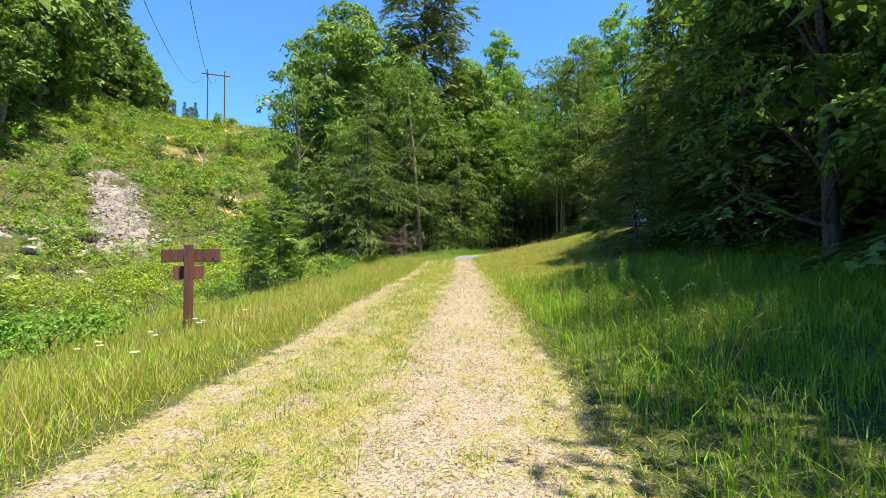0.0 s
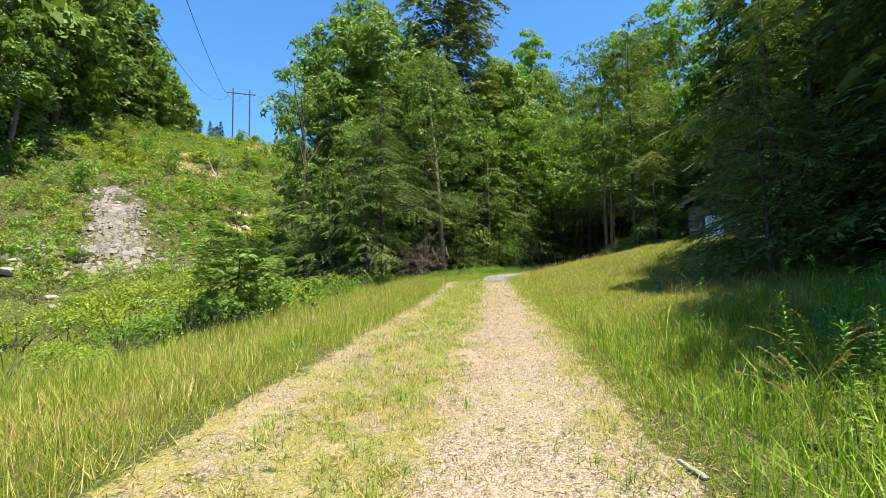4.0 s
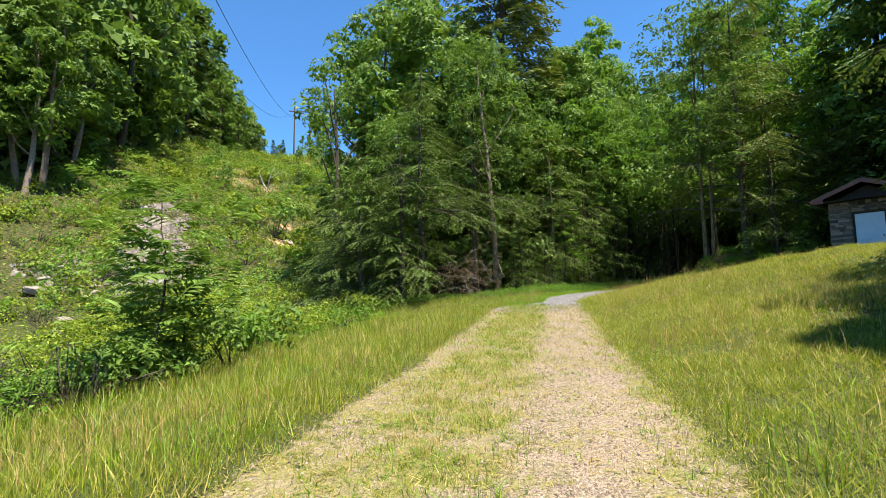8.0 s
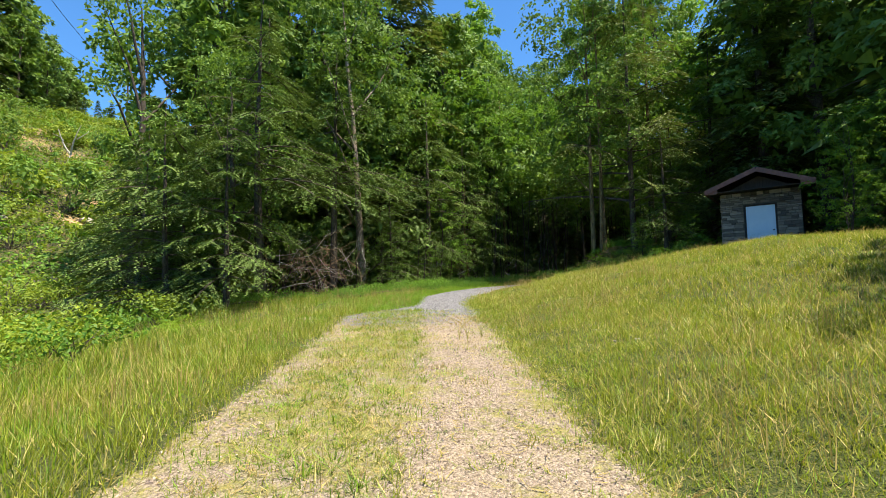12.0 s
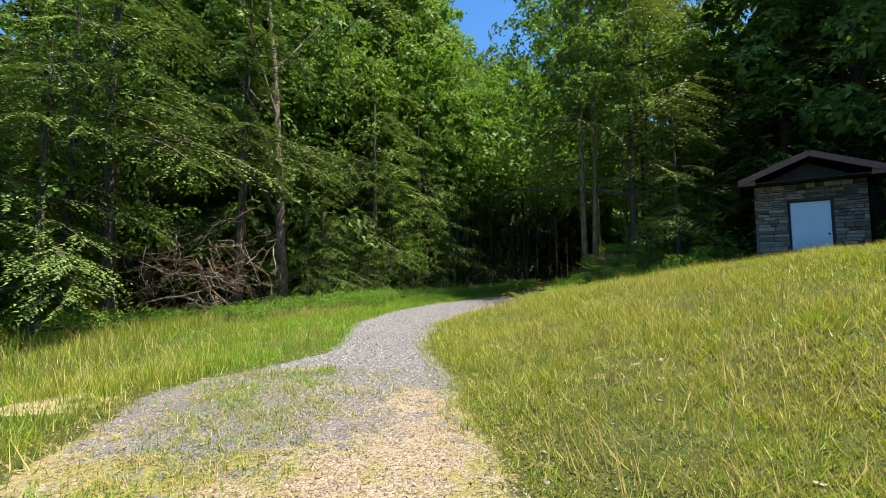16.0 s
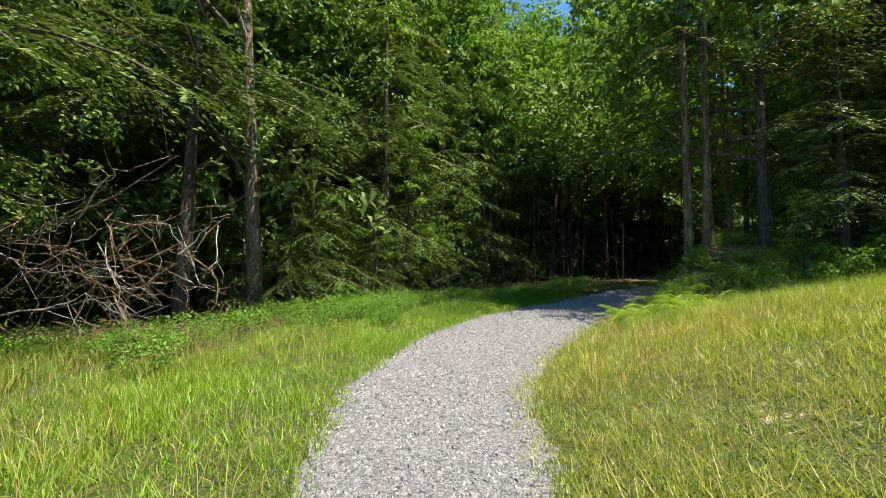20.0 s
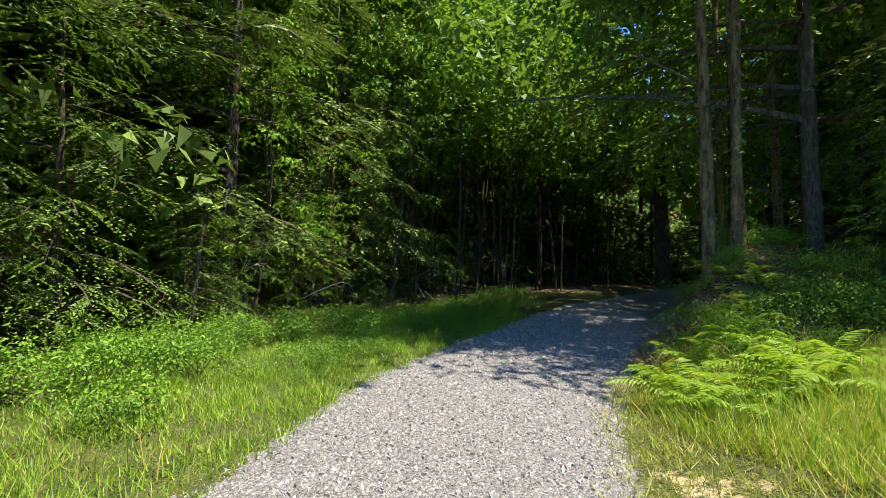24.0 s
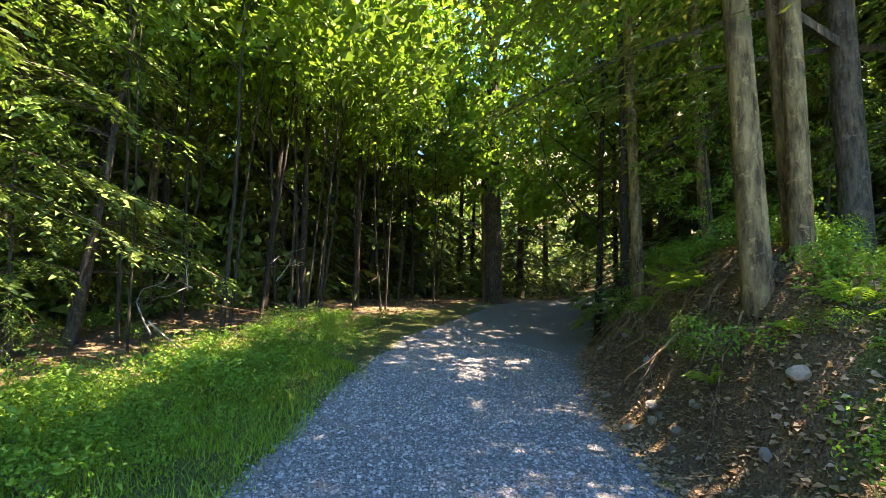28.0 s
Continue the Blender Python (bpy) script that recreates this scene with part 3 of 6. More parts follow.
def thicket(count, box, keep, tall, size, mat, seed, label):
    """Loose leaves filling the space under the trees, one mesh."""
    r = np.random.default_rng(seed)
    x, y = r.uniform(box[0], box[1], count * 5), r.uniform(box[2], box[3], count * 5)
    k = keep(x, y)
    x, y = x[k][:count], y[k][:count]
    n = len(x)
    lump = 0.55 + 0.45 * waves(x, y, 4.5, seed)
    p = np.stack([x, y, height(x, y) + tall * lump * r.random(n) ** 1.3], 1)
    L = size * r.uniform(0.6, 1.4, n)
    return tagged(new("undergrowth", mesh_of("undergrowth", *leaves(p, r.normal(size=(n, 3)), r.normal(size=(n, 3)) + np.array([0, -0.4, 0.6]), L, L * 0.6, plain=True), mat)), label, "plants", kind="stuff")


def place(source, x, y, turn=0.0, scale=1.0, sink=0.0, lean=0.0, stretch=1.0):
    m = Matrix.LocRotScale((x, y, ground_at(x, y) - sink), Euler((lean, lean * 0.5, turn)), (scale, scale, scale * stretch))
    return copy_thing(source, m)


def finish(source):
    """Takes the pattern that was copied out of the scene."""
    for o in (*source.children_recursive, source):
        bpy.data.objects.remove(o)

# ---------------------------------------------------------------- woods
rng = np.random.default_rng(11)
OAK = [broadleaf_tree(21, 22, 5.6, 0.6, 72, 125, 0.50), broadleaf_tree(22, 19, 5.0, 0.4, 68, 125, 0.46), broadleaf_tree(23, 26, 5.2, 3, 72, 120, 0.52)]
TULIP = [broadleaf_tree(31, 30, 4.2, 6, 66, 110, 0.52, BRIGHTLEAF, label="tall slender broadleaf tree with a light green crown"), broadleaf_tree(32, 28, 4.8, 4, 70, 105, 0.52, BRIGHTLEAF, label="tall broadleaf tree with a light green crown")]
HEM = [hemlock_tree(41, 18, 4.4, 0.3, 0.58, 75, 0.42), hemlock_tree(42, 13, 4.0, 0.2, 0.48, 84, 0.33), hemlock_tree(43, 24, 4.8, 1.5, 0.66, 72, 0.46)]
FIR = hemlock_tree(44, 40, 7.6, 6, 0.62, 110, 0.62, PINE, taper=0.3, droop=0.25, label="very tall ragged hemlock above the other trees")
WHITEPINE = hemlock_tree(45, 17.5, 5.2, 2.6, 0.6, 200, 0.15, PINE, name="pine_tree", label="grey-green pine with layered plumes", rise=0.22, droop=0.2, broad=0.42, slim=True, split=True)
FARTREE = [broadleaf_tree(54, 21, 5.2, 2.5, 60, 40, 0.85, label="broadleaf tree in the woods on the hill", limbs=4), hemlock_tree(55, 20, 4.2, 0.8, 0.75, 24, 0.85, label="dark hemlock in the woods on the hill")]
PALEFAR = broadleaf_tree(56, 24, 4.6, 8, 50, 60, 0.7, label="pale-stemmed tree at the edge of the hillside woods", bark=SHAGGY, limbs=6, bend=0.03)
DEEP = [broadleaf_tree(51, 21, 4.8, 3.5, 46, 58, 0.62, label="shaded broadleaf tree inside the woods", limbs=4), broadleaf_tree(52, 24, 5.0, 5, 46, 58, 0.62, label="shaded broadleaf tree inside the woods", limbs=4), hemlock_tree(53, 19, 4.4, 0.8, 0.6, 26, 0.7, label="shaded hemlock inside the woods")]
SAPLING = [broadleaf_tree(61, 7.5, 2.1, 1.4, 46, 80, 0.15, BRIGHTLEAF, name="sapling", label="slender young tree with light green leaves", lean=0.3, limbs=9, flat=0.4, thick=0.06, aspect=0.55),
           hemlock_tree(62, 7.0, 2.3, 1.2, 0.46, 110, 0.085, BROADLEAF, broad=0.48, name="sapling", label="slender young hemlock with flat sprays", split=True),
           broadleaf_tree(63, 9.5, 2.4, 2.2, 50, 80, 0.155, BROADLEAF, PALEBARK, name="sapling", label="slender young tree with a pale thin trunk", lean=0.3, limbs=9, flat=0.4, thick=0.075, aspect=0.55)]
NEAR = [broadleaf_tree(66, 13, 3.6, 2.4, 84, 95, 0.21, name="broadleaf_tree", label="leafy broadleaf tree at the edge of the woods", limbs=12, flat=0.5, fat=(0.18, 0.32)),
        hemlock_tree(67, 13, 3.7, 2.6, 0.62, 185, 0.135, broad=0.45, label="dark green hemlock with flat layered sprays", split=True),
        broadleaf_tree(68, 17, 4.2, 4.8, 80, 105, 0.24, BROADLEAF, PALEBARK, label="tall tree with a mottled brown trunk and high crown", limbs=5, flat=0.5, thick=0.125, lean=0.2, bend=0.004),
        broadleaf_tree(69, 16, 2.2, 5.8, 34, 90, 0.22, BROADLEAF, PALEBARK, label="slender pale-stemmed tree beside the path", limbs=4, flat=0.5, thick=0.095, lean=0.08, bend=0.003),
        broadleaf_tree(72, 17, 4.2, 5.4, 80, 120, 0.22, BROADLEAF, SHAGGY, label="tall tree with shaggy pale bark inside the woods", limbs=6, flat=0.5, thick=0.2, lean=1.2, bend=0.01)]
THIN = [broadleaf_tree(70, 10, 1.7, 6.0, 8, 60, 0.2, BROADLEAF, DARKBARK, name="slender_tree", label="thin dark-stemmed tree in the thicket", lean=0.7, limbs=4, flat=0.45, thick=0.038),
        broadleaf_tree(71, 8.5, 1.4, 5.4, 7, 60, 0.2, BROADLEAF, DARKBARK, name="slender_tree", label="thin dark-stemmed tree in the thicket", lean=0.8, limbs=4, flat=0.45, thick=0.03)]
AIRY = broadleaf_tree(74, 16.5, 3.4, 4.5, 30, 120, 0.295, BROADLEAF, label="slender airy tree standing clear of the woods", limbs=9, flat=0.45, lean=0.8)
DARKBUSH = hemlock_tree(46, 9.5, 3.6, 0.25, 0.5, 160, 0.15, broad=0.45, taper=0.6, label="low dark hemlock spreading over the meadow edge", split=True)
HIGHHEM = hemlock_tree(47, 16, 4.9, 6.0, 0.66, 220, 0.14, broad=0.45, label="hemlock with high layered sprays over a dark hollow", split=True)
HIGHOAK = broadleaf_tree(73, 15, 4.6, 5.4, 62, 100, 0.26, BRIGHTLEAF, DARKBARK, label="tall woodland tree with a high light green crown", limbs=5, flat=0.4, thick=0.1, lean=0.3, bend=0.008)
UNDER = [shrub(64, 2.6, 2.8, 6, 12, 60, 0.42, BROADLEAF, "understory_bush", "dark leafy bush under the trees", "bush"), shrub(65, 4.2, 3.0, 7, 16, 60, 0.42, NEEDLES, "understory_bush", "dark leafy bush under the trees", "bush")]

# each row: pattern, x, y, turn, scale
LEFT_EDGE = [
    (OAK[0], -12.6, 49.5, 0.3, 1.1), (OAK[1], -9.2, 52.5, 1.2, 1.28), (NEAR[1], -8.2, 46.2, 1.2, 1.3), (OAK[0], -5.5, 51, 2.4, 0.95),
    (OAK[1], -14.6, 54.5, 4.2, 1.2), (OAK[2], -13.5, 57, 0.2, 1.05), (AIRY, -14.4, 43.6, 0.4, 1.05),
    (FIR, -3.4, 57, 0.5, 1.0), (HEM[0], -12.0, 45.6, 0.2, 0.8), (HIGHHEM, -2.4, 51.6, 3.9, 1.0), (NEAR[4], -2.9, 47.1, 0.3, 1.12),
    (HIGHHEM, -6.6, 40.8, 0.3, 0.95), (NEAR[0], -8.4, 41.0, 2.9, 0.95), (NEAR[1], 1.0, 50.2, 0.8, 1.0), (NEAR[1], 3.4, 53.2, 2.8, 0.85), (DARKBUSH, -7.3, 38.7, 0.4, 0.88), (DARKBUSH, -10.2, 39.6, 2.4, 1.0), (DARKBUSH, -13.0, 42.0, 4.4, 0.95), (HIGHHEM, -4.2, 44.8, 4.2, 0.9),
    (HIGHOAK, -2.6, 54.0, 3.0, 1.1), (HEM[1], -15.8, 45.2, 2.0, 0.7), (HEM[1], -10.6, 41.6, 3.0, 0.62), (HEM[0], 0.2, 55.5, 1.1, 0.8), (OAK[2], 1.8, 58, 0.8, 0.85),
    (TULIP[1], 3.2, 67, 0.7, 0.9), (TULIP[1], 1.5, 72, 0.3, 0.85), (TULIP[0], 8.0, 80.5, 1.3, 1.05),
]
SHED_SIDE = [
    (NEAR[2], 10.2, 44.98, 1.0, 1.0), (NEAR[3], 13.9, 47.9, 2.6, 1.1), (NEAR[3], 14.6, 46.9, 1.6, 1.2), (NEAR[1], 19.6, 49.6, 2.6, 0.9),
    (NEAR[1], 13.3, 43.0, 0.6, 0.6), (WHITEPINE, 12.3, 44.5, 0.4, 1.0), (NEAR[3], 10.52, 44.70, 0.4, 1.0), (NEAR[3], 10.80, 44.80, 2.4, 0.95),
    (HEM[0], 18.6, 47.4, 2.0, 0.8), (HEM[2], 21.5, 45.5, 0.2, 1.0), (DEEP[1], 24.5, 42, 0.9, 0.9), (DEEP[2], 22.5, 37, 0.6, 1.1),
    (OAK[2], 20.6, 35.8, 0.6, 0.9), (HEM[2], 19.6, 44.2, 0.6, 0.9), (OAK[2], 20.4, 41.0, 2.6, 0.8), (DEEP[2], 24, 31.5, 1.5, 1.0),
]
PATH_END = [
    (HIGHOAK, 15.3, 48.9, 4.4, 1.0), (HIGHOAK, 18.0, 51.2, 2.0, 1.0),
    (HIGHOAK, 7.6, 57.8, 2.2, 1.0), (HIGHOAK, 10.6, 58.2, 3.2, 1.0), (HIGHOAK, 4.2, 56.0, 1.2, 1.05),
    (DEEP[0], 23.4, 51.6, 2.6, 0.9), (HIGHOAK, 14.4, 59.0, 0.9, 1.0), (HIGHOAK, 11.4, 57.2, 0.9, 1.0), (HIGHOAK, 16.6, 61.6, 2.9, 1.05),
    (HIGHOAK, 20.6, 63.6, 4.9, 1.0), (HIGHOAK, 6.2, 56.4, 5.9, 1.0), (HIGHOAK, 26.4, 65.0, 1.9, 1.1), (HIGHOAK, 20.2, 51.6, 2.9, 1.1),
    (HIGHOAK, 25.2, 54.4, 0.9, 1.1), (DEEP[1], 8.2, 60.8, 0.3, 0.62), (DEEP[1], 12.4, 61.6, 1.3, 0.66), (DEEP[1], 16.4, 65.0, 2.3, 0.75),
    (DEEP[1], 3.6, 60.2, 3.3, 0.9), (DEEP[0], 20.4, 67.6, 0.3, 0.9), (HEM[1], 26.4, 53.4, 0.6, 1.0), (HEM[2], 29.6, 63.6, 1.1, 0.8),
    (HEM[1], 27, 66.5, 2.1, 1.1), (HEM[1], 33.4, 64.2, 3.1, 1.1), (HEM[1], 37.5, 63.6, 4.1, 1.1),
]
PATH_END_MORE = [
    (DEEP[1], 31, 56.2, 0.6, 1.0), (DEEP[1], 35.4, 56.4, 2.6, 1.0), (DEEP[0], 28, 52.4, 1.6, 1.0), (HEM[1], 41, 58.2, 2.1, 1.2),
    (HEM[2], 22, 66, 1.4, 0.9), (HEM[1], 18.5, 65, 0.4, 1.0), (HEM[1], 12, 64, 0.4, 1.0), (NEAR[1], 4.6, 55.6, 1.0, 1.0),
    (NEAR[2], 7.4, 57.6, 2.0, 1.0), (DEEP[2], 13.6, 63.5, 1.0, 0.9), (NEAR[2], 23.6, 61.0, 2.0, 1.5), (TULIP[0], 19.3, 69, 0.2, 1.0),
    (TULIP[1], 22, 59, 2.2, 1.0), (OAK[2], 12.5, 77.5, 1.9, 0.9), (OAK[2], 16.8, 81, 0.9, 0.95), (OAK[2], 10.0, 84, 3.9, 0.95), (TULIP[0], 22.4, 72, 0.7, 0.95),
]
SOUTH_WOODS = [
    # NEAR[0] trees at y under 6: mostly out of view, added for shade
    (NEAR[0], 9.2, 5.4, 4.1, 1.0),
    (HEM[2], 13.0, 16.6, 1.9, 1.0), (HEM[0], 15.8, 19.8, 0.9, 1.0), (HEM[0], 14.8, 22.0, 3.9, 0.9), (OAK[2], 11.9, 11.0, 0.6, 0.8),
    (DARKBUSH, 8.6, 20.2, 1.5, 0.6), (HEM[0], 11.6, 17.6, 0.9, 0.72), (OAK[1], 15.5, 23.0, 0.4, 0.7), (HEM[2], 14.5, 13.5, 2.3, 0.8),
    (HEM[0], 12.6, 8.5, 1.3, 0.95), (OAK[2], 14.5, 4, 0.5, 0.8), (HEM[1], 12.6, 0.5, 0.1, 1.0), (OAK[1], 11.6, 3.2, 0.7, 0.85),
    (HEM[0], 11.8, -2.0, 0.7, 0.95), (NEAR[0], 10.6, 12.6, 2.7, 0.95), (NEAR[0], 8.5, 1.2, 2.7, 1.0), (DEEP[2], 17.5, 19, 0.2, 1.1),
    (DEEP[0], 20, 27, 1.2, 0.8), (DEEP[2], 19, 10, 1.9, 1.1), (DEEP[2], 20.5, 15, 0.9, 1.1),
]
SOUTH_WOODS_MORE = [
    (DEEP[0], 22, 22, 0.9, 1.0), (DARKBUSH, 9.9, 21.7, 0.5, 0.95), (DARKBUSH, 12.4, 24.4, 2.5, 1.1), (DARKBUSH, 11.2, 18.6, 4.1, 1.0),
]
NAMED = [*LEFT_EDGE, *SHED_SIDE, *PATH_END, *PATH_END_MORE, *SOUTH_WOODS, *SOUTH_WOODS_MORE]
taken = [(a[1], a[2]) for a in NAMED]
for pattern, x, y, turn, scale in NAMED:
    place(pattern, x, y, turn, scale)
SHED = (16.45, 40.6)


def scatter(count, box, spacing, keep, rng):
    out = []
    for _ in range(count * 30):
        if len(out) >= count:
            break
        x, y = rng.uniform(box[0], box[1]), rng.uniform(box[2], box[3])
        if keep(x, y) and all((x - a) ** 2 + (y - b) ** 2 > spacing**2 for a, b in taken):
            out.append((x, y))
            taken.append((x, y))
    return out


def wooded(x, y, room=8.5):
    d, half = lateral(np.array([x]), np.array([y]))
    return woods(np.array([x]), np.array([y]))[0] > 0.7 and abs(d[0]) > half[0] + room and math.hypot(x - SHED[0], y - SHED[1]) > 4.5


for box, count, spacing in (((-24, 10, 46, 78), 28, 3.6), ((8, 40, 46, 70), 28, 3.6), ((13, 36, -8, 44), 15, 4.2)):
    for x, y in scatter(count, box, spacing, wooded, rng):
        place(DEEP[rng.integers(3)], x, y, rng.random() * 6.3, rng.uniform(0.75, 1.1) * (0.7 if 4 < x < 18 and y < 72 else 1))


def hill_woods(x, y):
    return woods(np.array([x]), np.array([y]))[0] > 0.6


for x, y, s in ((-57.5, 54.6, 1.0), (-59.5, 53.4, 0.9), (-55.2, 51.2, 0.85), (-62, 61, 1.05)):
    place(PALEFAR, x, y, x, s)
def crest(x, y):
    """The tallest that trees stand there: they get lower towards the open crest."""
    ahead, aside = 0.999 * y - 0.045 * x, 0.999 * x + 0.045 * y
    return 1.3 + ahead * np.interp(-aside / ahead, [0.53, 0.58, 0.63, 0.66, 0.72], [0.30, 0.40, 0.487, 0.56, 0.9]) - ground_at(x, y)


for x, y in scatter(60, (-116, -54, 42, 160), 4.6, hill_woods, rng):
    place(FARTREE[int(rng.random() < 0.25)], x, y, rng.random() * 6.3, min(rng.uniform(1.4, 1.95), max(0.35, crest(x + 3, y) / 22)))
for x, y, s in ((-81.5, 141, 0.5), (-83.5, 139, 0.65), (-85.5, 136.5, 0.8), (-87, 133, 0.75), (-88.5, 128, 0.9), (-86, 146, 0.7), (-90, 123, 1.0), (-89.5, 140, 1.0)):
    place(FARTREE[int(-x) % 2], x, y, x, min(s, max(0.3, crest(x + 2, y) / 22)))

for x, y, turn, s in ((15.4, 34.7, 0.2, 0.62), (16.6, 34.0, 1.7, 0.7), (14.9, 34.1, 3.0, 0.42)):
    place(SAPLING[0], x, y, turn, s)
# young trees along the edge of the woods and by the path
for kind, x, y, turn, scale in ((2, 3.9, 52.8, 0.4, 1.0), (1, 5.66, 53.6, 2.1, 0.95), (0, 1.6, 50.2, 1.0, 0.9), (1, -1.2, 47.6, 0.2, 0.9), 
                                (2, -9.6, 42.6, 1.7, 0.9), (0, -12.6, 43.6, 0.2, 0.9),
                                (0, 14.6, 45.2, 0.4, 0.45)):
    place(SAPLING[kind], x, y, turn, scale)
for k in range(30):
    t = rng.random()
    x, y = np.interp(t, [0, 1], [6.5, 21]) + rng.normal() * 1.1, np.interp(t, [0, 1], [53.2, 63.0]) + rng.normal() * 1.1
    if wooded(x, y, 1.2):
        place(THIN[k % 2], x, y, rng.random() * 6.3, rng.uniform(0.8, 1.2))
for k, x, y, s in ((1, 0.6, 48.4, 0.5), (0, 3.0, 50.6, 0.4), (1, -1.8, 46.6, 0.55), (1, 1.6, 49.4, 0.5)):
    place(SAPLING[k], x, y, x * 3, s)
for k, (x, y, s) in enumerate(((-3.2, 47.0, 0.5), (0.2, 49.4, 0.6), (2.4, 51.0, 0.5), (-10.4, 42.2, 0.7), (5.0, 52.4, 0.45), (14.3, 42.4, 0.32), (11.9, 42.9, 0.33), (13.6, 46.4, 0.5), (19.8, 39.2, 0.5))):
    place(SAPLING[0 if k in (5, 6, 7) else 1], x, y, k * 1.3, s)
for box, count in (((-20, 12, 46, 70), 20), ((11, 40, 47, 72), 14), ((13, 30, 46.5, 60), 12), ((12, 30, -4, 30), 12), ((19, 32, 28, 46), 8)):
    for x, y in scatter(count, box, 1.6, wooded, rng):
        place(UNDER[rng.integers(2)], x, y, rng.random() * 6.3, rng.uniform(0.8, 1.3))



def behind(room):
    def keep(x, y):
        d, half = lateral(x, y)
        return (woods(x, y) > 0.75) & (np.abs(d) > half + room) & (np.hypot(x - SHED[0], y - SHED[1]) > 4.2)
    return keep


thicket(36000, (10, 56, 46, 100), behind(6.5), 6.5, 0.42, NEEDLES, 301, "dark undergrowth filling the woods beyond the path")
thicket(18000, (-24, 12, 50, 74), behind(6.0), 4.0, 0.36, NEEDLES, 302, "dark undergrowth deep in the woods")
thicket(9000, (13.5, 40, -6, 44), behind(8.0), 5.0, 0.5, NEEDLES, 303, "dark undergrowth behind the meadow")
thicket(9000, (-112, -54, 42, 130), lambda x, y: woods(x, y) > 0.6, 7.0, 1.3, NEEDLES, 304, "dark undergrowth under the hillside trees")
thicket(11000, (44, 110, 40, 140), lambda x, y: lateral(x, y)[0] > 9, 16.0, 2.0, BROADLEAF, 305, "woods far beyond the path")
thicket(4000, (-10, 70, 78, 140), lambda x, y: np.abs(lateral(x, y)[0]) > 9, 15.0, 1.9, BROADLEAF, 306, "woods far beyond the path")
thicket(5000, (23, 50, 58, 78), behind(2.2), 5.0, 0.5, NEEDLES, 307, "dark undergrowth where the path bends out of sight")
thicket(6000, (5, 27, 54, 70), behind(6.0), 5.5, 0.3, NEEDLES, 308, "dark undergrowth beside the path")

def shading_leaves(count, box, keep, low, high, size, mat, seed, label):
    """Loose leaves added above the woods to block sun and sky, in gappy patches."""
    r = np.random.default_rng(seed)
    x, y = r.uniform(box[0], box[1], count * 6), r.uniform(box[2], box[3], count * 6)
    k = keep(x, y) & (waves(x, y, 5.5, seed) + 0.6 * waves(x, y, 2.1, seed + 1) + 0.5 * r.normal(size=len(x)) > -0.75)
    x, y = x[k][:count], y[k][:count]
    n = len(x)
    p = np.stack([x, y, height(x, y) + r.uniform(low, high, n) + 1.2 * waves(x, y, 6.5, seed + 2)], 1)
    L = size * r.uniform(0.7, 1.3, n)
    tagged(new("upper_canopy", mesh_of("upper_canopy", *leaves(p, r.normal(size=(n, 3)), np.array([0, 0, 1.0]) + 0.5 * r.normal(size=(n, 3)), L, L * 0.75, plain=True), mat)), label, "leaves", kind="stuff")


def shade_zone(x, y):
    d, half = lateral(x, y)
    return (woods(x, y) > 0.45) & (woods(x + 1.2, y - 3.2) > 0.45) & ((np.abs(d) > half + 3.0) | (x > 16)) & (np.hypot(x - SHED[0], y - SHED[1]) > 3.5)


shading_leaves(30000, (-22, 9, 42, 76), shade_zone, 9.5, 13.5, 0.36, BROADLEAF, 311, "added layer of loose leaves that darkens the left woods")
shading_leaves(14000, (6, 34, 45, 72), shade_zone, 9.5, 13.0, 0.36, BROADLEAF, 312, "added layer of loose leaves that shades the woods round the path")
shading_leaves(2000, (6.5, 15, 50, 58), lambda x, y: (lateral(x, y)[0] < -2.0) & (lateral(x, y)[0] > -8), 6.8, 9.0, 0.36, BROADLEAF, 315, "added low layer of loose leaves that darkens the thicket")
shading_leaves(700, (8.5, 17, 46, 54), lambda x, y: lateral(x, y)[0] > -4.5, 8.5, 11.0, 0.4, BROADLEAF, 314, "added loose leaves above the path that shade it")
shading_leaves(12000, (12, 32, -8, 45), shade_zone, 8.5, 12.5, 0.55, BROADLEAF, 313, "added layer of loose leaves that darkens the woods by the meadow")

# ---------------------------------------------------------------- sign
sign = thing("trail_sign", "brown-stained wooden trail sign seen from behind, standing in tall grass", "sign")
sign.matrix_basis = pose(-4.62, 10.55, ground_at(-4.62, 10.55), 0, 0, 4)
prng = random.Random(5)
part("post", boxed((0.15, 0.15, 2.0), 0.008, SIGNWOOD, "post", 0.004, prng, (0, 0, 0.92)), sign)
part("upper_board", boxed((1.3, 0.045, 0.29), 0.006, SIGNWOOD, "board", 0.004, prng), sign, "", pose(0.0, 0.1, 1.68, 0, -0.5, 0))
part("lower_board", boxed((0.62, 0.045, 0.3), 0.006, SIGNWOOD, "board", 0.004, prng), sign, "board turned away at an angle", pose(-0.1, 0.2, 1.3, 0, 1.0, 42))
for k in (0.31, 0.5):
    part("bolt", boxed((0.035, 0.012, 0.018), 0.003, WIRE, "bolt"), sign, "", pose(k, 0.074, 1.62))

